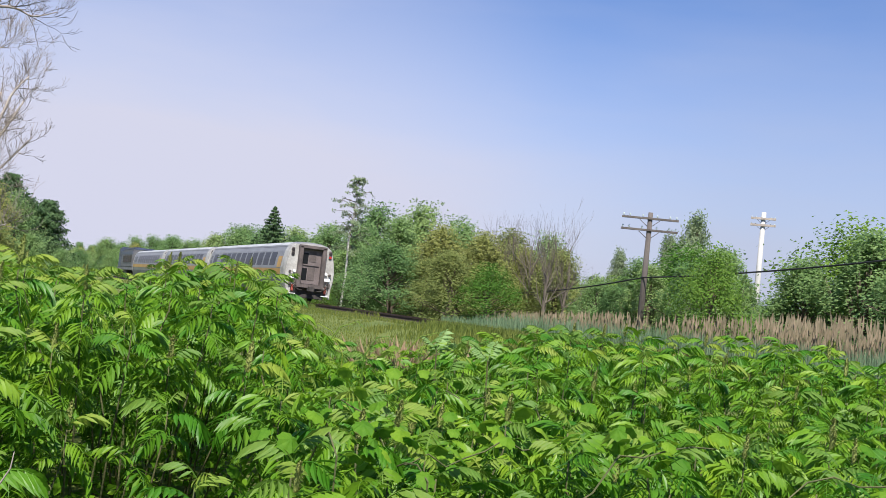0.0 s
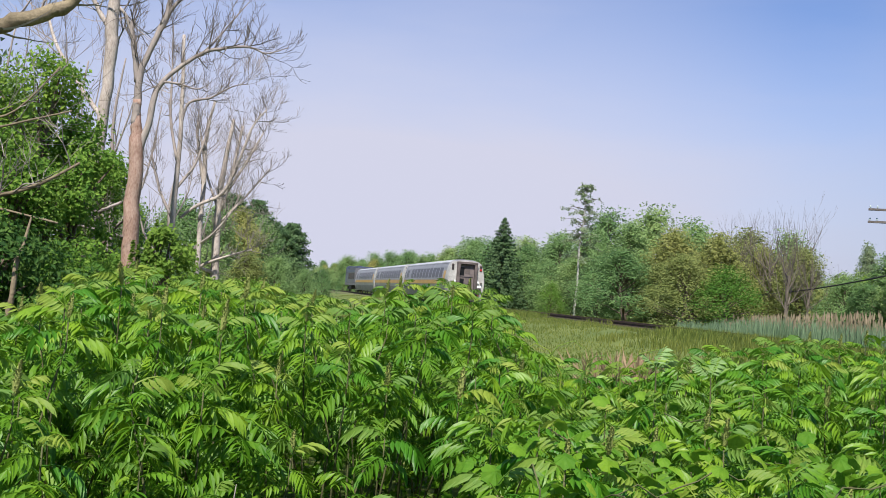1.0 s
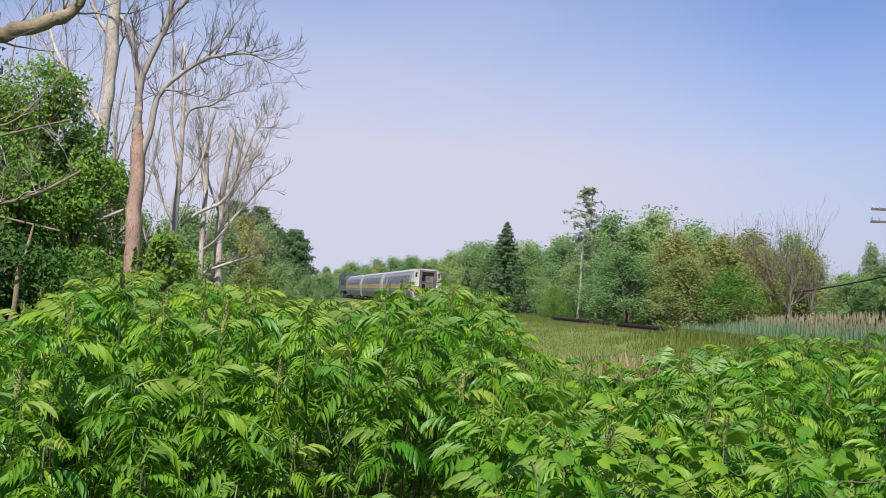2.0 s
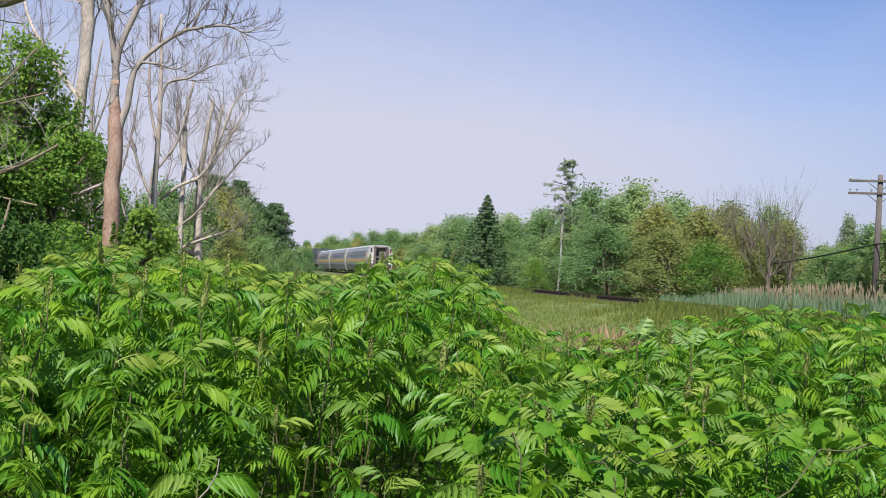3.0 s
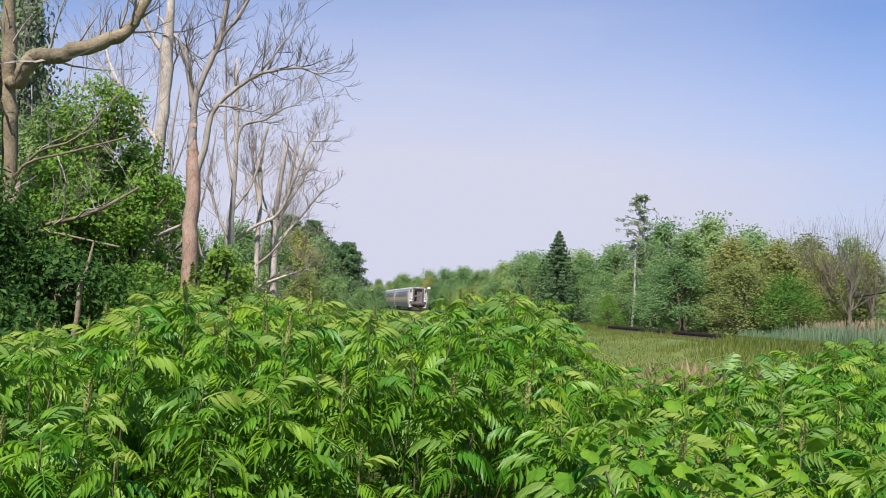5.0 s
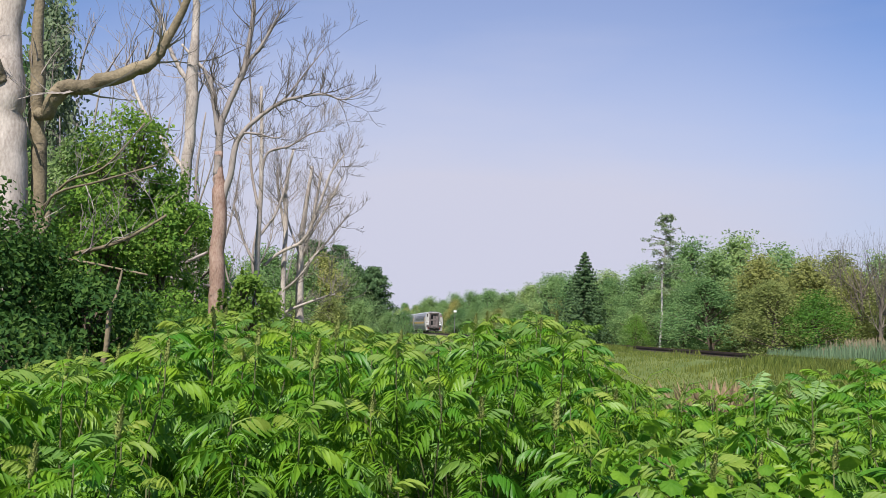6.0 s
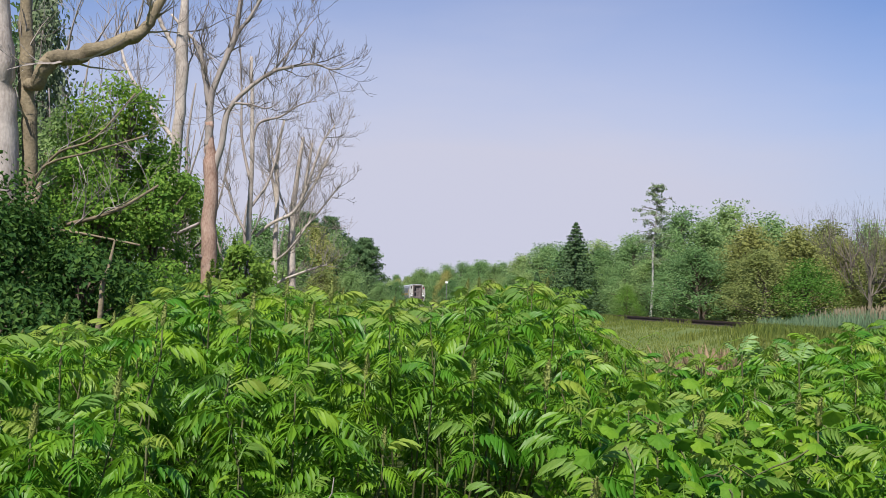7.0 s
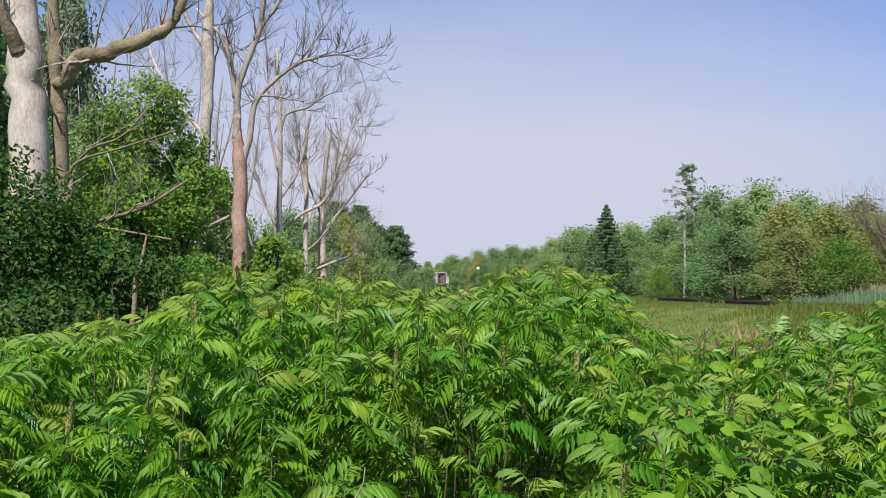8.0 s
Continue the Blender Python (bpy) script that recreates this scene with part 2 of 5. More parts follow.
def box(sx, sy, sz, at=(0, 0, 0), bevel=0.0, bm=None):
    """A box about the middle at, with softened edges."""
    own = bmesh.new()
    bmesh.ops.create_cube(own, size=1.0, matrix=Matrix.Translation(at) @ Matrix.Diagonal((sx, sy, sz, 1)))
    if bevel:
        bmesh.ops.bevel(own, geom=own.edges[:], offset=bevel, segments=2, affect="EDGES")
    if bm is None:
        return own
    tmp = bpy.data.meshes.new("tmp")
    own.to_mesh(tmp)
    own.free()
    bm.from_mesh(tmp)
    bpy.data.meshes.remove(tmp)
    return bm


def drum(r0, r1, depth, m, sides=14):
    bm = bmesh.new()
    bmesh.ops.create_cone(bm, cap_ends=True, segments=sides, radius1=r0, radius2=r1, depth=depth, matrix=m)
    return bm


class Shape:
    """Gathers tubes and leaves into one mesh."""

    def __init__(self):
        self.v, self.f = [], []

    def tube(self, pts, radii, sides=6, cap=True):
        pts = [Vector(p) for p in pts]
        base = len(self.v)
        side = None
        for i, p in enumerate(pts):
            way = (pts[min(i + 1, len(pts) - 1)] - pts[max(i - 1, 0)])
            way = way.normalized() if way.length > 1e-9 else Vector((0, 0, 1))
            if side is None:
                side = way.orthogonal().normalized()
            side = (side - way * side.dot(way))
            side = side.normalized() if side.length > 1e-6 else way.orthogonal().normalized()
            up = way.cross(side)
            for k in range(sides):
                a = 2 * math.pi * k / sides
                self.v.append(p + (side * math.cos(a) + up * math.sin(a)) * radii[i])
        for i in range(len(pts) - 1):
            for k in range(sides):
                a, b = base + i * sides + k, base + i * sides + (k + 1) % sides
                self.f.append((a, b, b + sides, a + sides))
        if cap:
            self.f.append(tuple(range(base + (len(pts) - 1) * sides, base + len(pts) * sides)))
            self.f.append(tuple(reversed(range(base, base + sides))))

    def quads(self, pos, along, across):
        """Many small folded leaves at once: arrays of middles, half lengths and half widths."""
        base = len(self.v)
        lift = np.cross(along, across)
        lift /= np.linalg.norm(lift, axis=1, keepdims=True) + 1e-9
        lift *= np.linalg.norm(across, axis=1, keepdims=True) * 0.5
        a, b, c, d = pos - along, pos + across + lift, pos + along, pos - across + lift
        self.v.extend(map(tuple, np.stack([a, b, c, d], 1).reshape(-1, 3)))
        for i in range(len(pos)):
            k = base + 4 * i
            self.f.append((k, k + 1, k + 2))
            self.f.append((k, k + 2, k + 3))

    def tris(self, pos, along, across):
        """Many small three-cornered leaves, for what stands far off."""
        base = len(self.v)
        self.v.extend(map(tuple, np.stack([pos + along, pos - along * 0.8 + across * 1.3, pos - along * 0.8 - across * 1.3], 1).reshape(-1, 3)))
        self.f.extend((base + 3 * i, base + 3 * i + 1, base + 3 * i + 2) for i in range(len(pos)))

    def out(self, name, mat, parent=None, label="", smooth=False):
        return mesh_object(name, self.v, self.f, mat, parent, label, smooth)


def bearing(az, d):
    """A place on the ground by its bearing (degrees to the left of +y) and distance."""
    return -d * math.sin(radians(az)), d * math.cos(radians(az))


# the line of the railway: it runs at 18.5 degrees to the left of +y and passes 17.3 m beside the camera
HEAD = radians(18.5)
ALONG, ACROSS, TRACK = (-math.sin(HEAD), math.cos(HEAD)), (math.cos(HEAD), math.sin(HEAD)), 17.3


def on_track(s, r):
    """s metres along the line, r metres to its far side."""
    q = TRACK + r
    return ACROSS[0] * q + ALONG[0] * s, ACROSS[1] * q + ALONG[1] * s


def smooth_step(a, b, x):
    k = min(1.0, max(0.0, (x - a) / (b - a)))
    return k * k * (3 - 2 * k)


def ground_z(x, y):
    r = x * ACROSS[0] + y * ACROSS[1] - TRACK
    s = x * ALONG[0] + y * ALONG[1]
    z = 0.87 * smooth_step(-8.5, -2.4, r)
    z -= 0.25 * smooth_step(2.6, 5.0, r) * (1 - smooth_step(40, 70, s))
    near = 1 - smooth_step(60, 400, math.hypot(x, y))
    z += near * (0.1 * noise.noise((x * 0.12, y * 0.12, 0)) + 0.04 * noise.noise((x * 0.6, y * 0.6, 3))) * smooth_step(1.8, 3.5, abs(r))
    return z


def build_ground():
    rings = [0.0, 1, 2, 3, 4.5, 6, 8, 10, 12.5, 15, 17.5, 20, 22.5, 25, 27.5, 30, 32.5, 35, 37.5, 40, 42.5, 45, 47.5, 50, 53, 56, 59, 62, 66, 70, 75, 80, 86, 92,
             100, 108, 117, 127, 138, 150, 165, 180, 200, 225, 260, 320, 450, 800, 1600, 3800]
    n = 220
    v, f = [(0, 0, ground_z(0, 0))], []
    for d in rings[1:]:
        for k in range(n):
            x, y = bearing(360 * k / n, d)
            v.append((x, y, ground_z(x, y)))
    for k in range(n):
        f.append((0, 1 + k, 1 + (k + 1) % n))
    for i in range(len(rings) - 2):
        for k in range(n):
            a, b = 1 + i * n + k, 1 + i * n + (k + 1) % n
            f.append((a, a + n, b + n, b))
    ob = mesh_object("ground", v, f, SOIL, smooth=True)
    tagged(ob, "rough meadow soil with thatch and low growth", "ground", kind="structure")


build_ground()


def build_track():
    track = root("railway_track", *on_track(30, 0), -0.09, 18.5, "old railway track with rusty rails half hidden in grass", "railway track")
    # the rest is built along the line's own y axis, from 70 m behind to 330 m ahead of the track's base
    bed = Shape()
    ys = [-70 + 5 * i for i in range(81)]
    prof = [(-3.0, 0.72), (-2.2, 0.98), (-1.5, 1.04), (1.5, 1.04), (2.2, 0.98), (3.0, 0.72)]
    for y in ys:
        for px, pz in prof:
            bed.v.append((px, y, pz + 0.03 * noise.noise((px, y * 0.3, 0))))
    for i in range(len(ys) - 1):
        for k in range(5):
            a = i * 6 + k
            bed.f.append((a, a + 1, a + 7, a + 6))
    bed.out("ballast_bed", GRAVEL, track, "weathered ballast bed", True)
    sec = [(-0.07, 0.0), (0.07, 0.0), (0.065, 0.02), (0.012, 0.035), (0.012, 0.12), (0.035, 0.13), (0.035, 0.165), (-0.035, 0.165), (-0.035, 0.13), (-0.012, 0.12), (-0.012, 0.035), (-0.065, 0.02)]
    for side in (-0.7525, 0.7525):
        rail = Shape()
        for y in (-70, 130, 330):
            rail.v += [(side + px, y, 1.085 + pz) for px, pz in sec]
        for i in range(2):
            for k in range(12):
                a, b = i * 12 + k, i * 12 + (k + 1) % 12
                rail.f.append((a, b, b + 12, a + 12))
        rail.out("rail", RAIL, track)
    bm = box(2.6, 0.23, 0.17, (0, 0, 0), 0.02)
    first = part("sleeper", bm, SLEEPER, track)
    first.matrix_basis = pose(0, -20, 1.0)
    for i in range(1, 280):
        share("sleeper", first.data, pose(random.uniform(-0.04, 0.04), -20 + 0.56 * i, 1.0 + random.uniform(-0.01, 0.01), 0, 0, random.uniform(-1, 1)), track)


build_track()


# ---------------------------------------------------------------- the train
def train_profile(scale_x=1.0):
    """Half of a railcar's section: tumblehome sides and a rounded roof; x, z above the rail."""
    half = [(1.38, 0.42), (1.52, 1.0), (1.59, 1.5), (1.59, 1.9), (1.52, 2.45), (1.4, 2.95), (1.24, 3.3), (1.0, 3.47), (0.6, 3.57), (0.0, 3.6)]
    return [(x * scale_x, z) for x, z in half]


def side_x(z):
    p = train_profile()
    for (x0, z0), (x1, z1) in zip(p, p[1:]):
        if z0 <= z <= z1:
            return x0 + (x1 - x0) * (z - z0) / (z1 - z0)
    return p[0][0]


def band(z0, z1, y0, y1, out, sign, steps=4):
    """A strip on one flank of the car, that follows the curve of its side."""
    s = Shape()
    for i in range(steps + 1):
        z = z0 + (z1 - z0) * i / steps
        x = sign * (side_x(z) + out)
        s.v += [(x, y0, z), (x, y1, z)]
    for i in range(steps):
        a = 2 * i
        s.f.append((a, a + 1, a + 3, a + 2) if sign < 0 else (a, a + 2, a + 3, a + 1))
    return s


def pane(z0, z1, y0, y1, sign, out=0.008):
    """One window: a thin raised slab that follows the curve of the side."""
    s = Shape()
    zs = [z0 + (z1 - z0) * i / 4 for i in range(5)]
    for dx in (0.0, -0.03):
        for z in zs:
            x = sign * (side_x(z) + out + dx)
            s.v += [(x, y0, z), (x, y1, z)]
    for i in range(4):
        a, b = 2 * i, 10 + 2 * i
        s.f += [(a, a + 1, a + 3, a + 2), (b, b + 2, b + 3, b + 1), (a, a + 2, b + 2, b), (a + 1, b + 1, b + 3, a + 3)]
    s.f += [(0, 10, 11, 1), (8, 9, 19, 18)]
    return s


def bogie(parent, y, mat=IRON):
    bm = box(2.3, 2.9, 0.26, (0, y, 0.52), 0.04)
    box(2.5, 0.5, 0.3, (0, y, 0.68), 0.04, bm)
    b = part("bogie_frame", bm, mat, parent)
    for dy in (-1.25, 1.25):
        for sx in (-0.78, 0.78):
            part("wheel", drum(0.43, 0.45, 0.13, Matrix.Translation((sx, y + dy, 0.45)) @ Matrix.Rotation(radians(90), 4, "Y"), 18), mat, b)
    return b


def railcar(rear_open):
    """A coach 25.2 m long, its rear end at y = 0, heading to +y, on the rail at z = 0."""
    car = root("passenger_coach", 0, 0, 0, 0, "silver passenger coach with an ochre stripe, running on rails", "train coach", "coaches of the train")
    L = 25.2
    half = train_profile()
    ring = [(-x, z) for x, z in half] + [(x, z) for x, z in reversed(half[:-1])]
    body = Shape()
    stations = [(0.0, 0.95), (0.12, 0.975), (0.35, 0.992), (0.8, 1.0), (L - 0.8, 1.0), (L - 0.35, 0.992), (L - 0.12, 0.975), (L, 0.95)]
    n = len(ring)
    for y, k in stations:
        body.v += [(x * k, y, 0.42 + (z - 0.42) * (0.5 + 0.5 * k)) for x, z in ring]
    for i in range(len(stations) - 1):
        for k in range(n):
            a, b = i * n + k, i * n + (k + 1) % n
            body.f.append((a, a + n, b + n, b))
    body.f.append(tuple(range(n)))
    body.f.append(tuple(reversed(range((len(stations) - 1) * n, len(stations) * n))))
    shell = body.out("body", SILVER, car, "", False)
    # roof skin, stripe, skirt
    roof = Shape()
    rp = [(-x, z) for x, z in half if z >= 3.25] + [(x, z) for x, z in reversed([h for h in half if h[1] >= 3.25][:-1])]
    for y in (0.9, L - 0.9):
        roof.v += [(x * 1.004, y, z + 0.012) for x, z in rp]
    for k in range(len(rp) - 1):
        roof.f.append((k, k + len(rp), k + len(rp) + 1, k + 1))
    roof.out("roof", ROOFPAINT, car, "pale painted roof")
    for sign in (-1, 1):
        band(1.5, 1.84, 0.9, L - 0.9, 0.008, sign).out("stripe", GOLD, car, "ochre stripe")
        band(0.44, 1.16, 0.9, L - 0.9, 0.007, sign).out("skirt", SKIRT, car, "dark grey skirt")
        band(3.2, 3.23, 0.9, L - 0.9, 0.012, sign, 1).out("roof_gutter", SKIRT, car)
        for i in range(10):
            y = 2.6 + 1.78 * i
            pane(2.02, 2.86, y, y + 1.36, sign).out("window", WINDOW, car, "dark tinted window")
        pane(2.05, 2.8, 21.6, 23.0, sign).out("window", WINDOW, car, "dark tinted window")
        pane(1.9, 2.6, 1.05, 1.95, sign).out("door_panel", GOLD, car, "ochre door panel")
        pane(1.0, 3.0, 23.6, 24.5, sign, 0.004).out("side_door", SKIRT, car, "dark side door")
    # the white end: corner panels either side of the gangway
    for y_end, way in ((0.0, -1), (L, 1)):
        plate = Shape()
        kk = 0.945
        pr = [(x * kk, 0.42 + (z - 0.42) * 0.972) for x, z in ring]
        for dy in (0.0, 0.03):
            plate.v += [(x, y_end + way * dy, z) for x, z in pr]
        plate.f.append(tuple(range(n, 2 * n)) if way < 0 else tuple(reversed(range(n, 2 * n))))
        for k in range(n):
            a, b = k, (k + 1) % n
            plate.f.append((a, b, b + n, a + n))
        plate.out("end_wall", ENDPAINT, car, "grimy white end wall")
        for sign in (-1, 1):
            corner = Shape()
            base = 0
            for y, k in ((0.0, 0.95), (0.12, 0.975), (0.35, 0.992), (0.88, 1.0)):
                for x, z in half[:8]:
                    corner.v.append((sign * (x * k + 0.008), y if way < 0 else L - y, 0.42 + (z - 0.42) * (0.5 + 0.5 * k)))
            for i in range(3):
                for j in range(7):
                    a = base + i * 8 + j
                    corner.f.append((a, a + 1, a + 9, a + 8))
            corner.out("corner_panel", ENDPAINT, car, "white painted corner panel")
        yy = y_end + way * 0.03
        # diaphragm: a deep frame with a recessed door
        for nm, bm in (("jamb", box(0.24, 0.36, 2.5, (-0.72, yy + way * 0.18, 2.06), 0.03)), ("jamb", box(0.24, 0.36, 2.5, (0.72, yy + way * 0.18, 2.06), 0.03)),
                       ("lintel", box(1.7, 0.36, 0.2, (0, yy + way * 0.18, 3.28), 0.03)), ("threshold", box(1.7, 0.42, 0.24, (0, yy + way * 0.2, 0.93), 0.03))):
            part(nm, bm, RUBBER, car, "grimy dark gangway frame")
        door = part("gangway_door", box(1.2, 0.05, 2.1, (0, yy + way * 0.03, 2.12), 0.01), DOORGREY, car, "brown-grey gangway door")
        part("door_glass", box(0.42, 0.02, 0.62, (0.06, yy + way * 0.066, 2.72), 0.005), RUBBER, door, "dull grimy glass")
        part("door_glass", box(0.34, 0.02, 0.66, (-0.38, yy + way * 0.066, 2.6), 0.005), WINDOW, door)
        part("lower_panel", box(0.42, 0.02, 0.8, (0.06, yy + way * 0.066, 1.7), 0.005), RUBBER, door, "grey lower door panel")
        part("lower_panel", box(0.34, 0.02, 0.72, (-0.38, yy + way * 0.066, 1.65), 0.005), WINDOW, door)
        part("crossbar", box(1.0, 0.05, 0.06, (0.0, yy + way * 0.09, 2.2), 0.01), DOORGREY, door)
        for sx in (-1, 1):
            hi = part("lamp_cluster", box(0.2, 0.05, 0.52, (sx * 1.16, yy + way * 0.02, 2.92), 0.03), RUBBER, car, "twin lamp housing")
            for z, m in ((3.03, BLACK_LENS), (2.8, RED_LENS if sx > 0 else BLACK_LENS)):
                part("lens", drum(0.085, 0.075, 0.05, Matrix.Translation((sx * 1.16, yy + way * 0.06, z)) @ Matrix.Rotation(radians(90 * -way), 4, "X")), m, hi)
            part("marker_lamp", drum(0.1, 0.085, 0.14, Matrix.Translation((sx * 0.98, yy + way * 0.1, 1.78)) @ Matrix.Rotation(radians(90), 4, "X")), WHITE_PART, car, "white marker lamp")
            part("marker_lamp", drum(0.08, 0.07, 0.14, Matrix.Translation((sx * 1.24, yy + way * 0.1, 1.72)) @ Matrix.Rotation(radians(90), 4, "X")), RUBBER, car, "dark marker lamp")
            part("socket", box(0.34, 0.16, 0.2, (sx * 1.08, yy + way * 0.09, 1.42), 0.02), WHITE_PART, car, "white cable socket")
            part("socket", box(0.16, 0.14, 0.3, (sx * 1.22, yy + way * 0.08, 1.08), 0.02), RUBBER, car)
            part("end_post", box(0.14, 0.12, 0.9, (sx * 1.3, yy + way * 0.04, 0.72), 0.02), ENDPAINT, car)
            part("footstep", box(0.5, 0.18, 0.05, (sx * 1.05, yy + way * 0.1, 0.42), 0.01), WHITE_PART, car)
            part("hose_fitting", box(0.12, 0.14, 0.42, (sx * 1.02, yy + way * 0.12, 0.78), 0.02), RED_PART, car, "red hose fitting")
            for j in range(3):
                h = Shape()
                x0, x1 = sx * (0.95 + 0.1 * j), sx * (0.45 + 0.12 * j)
                h.tube([(x0, yy + way * 0.1, 1.35), (x0, yy + way * 0.28, 1.1), ((x0 + x1) / 2, yy + way * 0.36, 0.68 + 0.06 * j), (x1, yy + way * 0.3, 0.7), (x1, yy + way * 0.2, 0.82)], [0.025] * 5, 6)
                h.out("hose", IRON, car)
        coup = box(0.3, 0.8, 0.24, (0, yy + way * 0.25, 0.75), 0.04)
        box(0.42, 0.3, 0.32, (0, yy + way * 0.6, 0.75), 0.06, coup)
        part("coupler", coup, IRON, car)
        part("pilot_plate", box(1.9, 0.1, 0.26, (0, yy + way * 0.06, 0.34), 0.02), IRON, car, "dark plate under the coupler")
        part("buffer_beam", box(2.2, 0.16, 0.42, (0, yy + way * 0.02, 0.66), 0.03), IRON, car)
    for y in (3.4, L - 3.4):
        bogie(car, y)
    for i, (y, ln) in enumerate(((8.0, 2.6), (12.4, 3.4), (16.6, 2.2))):
        part("equipment_box", box(2.4, ln, 0.5, (0, y, 0.5), 0.05), SKIRT, car)
    return car


def locomotive():
    loco = root("diesel_locomotive", 0, 0, 0, 0, "slate blue and grey diesel locomotive at the train's head", "locomotive")
    L = 17.5
    bm = box(3.0, L - 1.2, 2.35, (0, L / 2, 2.55), 0.16)
    part("hood", bm, LOCO_GREY, loco, "grey hood")
    part("roof", box(2.7, L - 4.0, 0.35, (0, L / 2 - 1, 3.85), 0.12), LOCO_BLUE, loco, "slate blue roof")
    part("upper_band", box(3.06, L - 1.5, 0.6, (0, L / 2, 3.3), 0.12), LOCO_BLUE, loco, "slate blue upper side")
    part("cab", box(3.04, 3.4, 2.9, (0, L - 2.4, 2.75), 0.2), LOCO_BLUE, loco, "slate blue cab")
    part("underframe", box(3.0, L, 0.4, (0, L / 2, 1.25), 0.05), SKIRT, loco)
    part("fuel_tank", box(2.7, 4.2, 0.7, (0, L / 2, 0.75), 0.1), IRON, loco)
    for sx in (-1.54, 1.54):
        for i in range(5):
            part("grille", box(0.05, 1.5, 0.9, (sx, 2.2 + 2.0 * i, 2.5), 0.01), IRON, loco)
        part("cab_window", box(0.05, 0.9, 0.7, (sx, L - 2.6, 3.2), 0.01), WINDOW, loco)
    part("rear_door", box(0.7, 0.06, 1.9, (0, 0.58, 2.4), 0.01), SKIRT, loco)
    part("coupler", box(0.35, 0.9, 0.3, (0, 0.1, 0.8), 0.05), IRON, loco)
    part("exhaust_stack", drum(0.3, 0.25, 0.35, Matrix.Translation((0, 8, 4.1))), IRON, loco)
    for y in (3.2, L - 3.2):
        bogie(loco, y)
    return loco


coach_a = railcar(True)
coach_b = copy_thing(coach_a, pose(0, 0, 0))
coach_c = copy_thing(coach_a, pose(0, 0, 0))
tagged(coach_a, "silver rear coach with an ochre stripe, white end wall and gangway")
engine = locomotive()
# seconds, metres of the rear end along the line (the line's own zero is beside the camera)
RUN = [(0.0, 0.0), (0.5, 11.6), (1.0, 22.8), (1.75, 38.8), (2.5, 54.0), (3.5, 75.2), (4.5, 95.0), (5.5, 113.0), (6.5, 129.5), (7.25, 143.0), (8.0, 156.0)]
TAIL_0 = 62.6


# ---------------------------------------------------------------- plants
def scatter_leaves(shape, centre, spread, count, size, rng, droop=0.3, out=(0, 0, 0), wild=0.55, far=False):
    """A clump of count small folded leaves round centre, that face upwards and towards out."""
    pos = np.clip(rng.normal(0, 1, (count, 3)), -1.7, 1.7) * np.array(spread) * 0.55 + np.array(centre)
    face = rng.normal(0, wild, (count, 3)) + np.array(out) + np.array((0, 0, 0.75))
    face /= np.linalg.norm(face, axis=1, keepdims=True) + 1e-9
    a = np.cross(face, rng.normal(0, 1, (count, 3)))
    a[:, 2] -= droop * 0.4
    a /= np.linalg.norm(a, axis=1, keepdims=True) + 1e-9
    b = np.cross(face, a)
    b /= np.linalg.norm(b, axis=1, keepdims=True) + 1e-9
    s = size * rng.uniform(0.6, 1.3, (count, 1))
    (shape.tris if far else shape.quads)(pos, a * s * 0.5, b * s * 0.3)


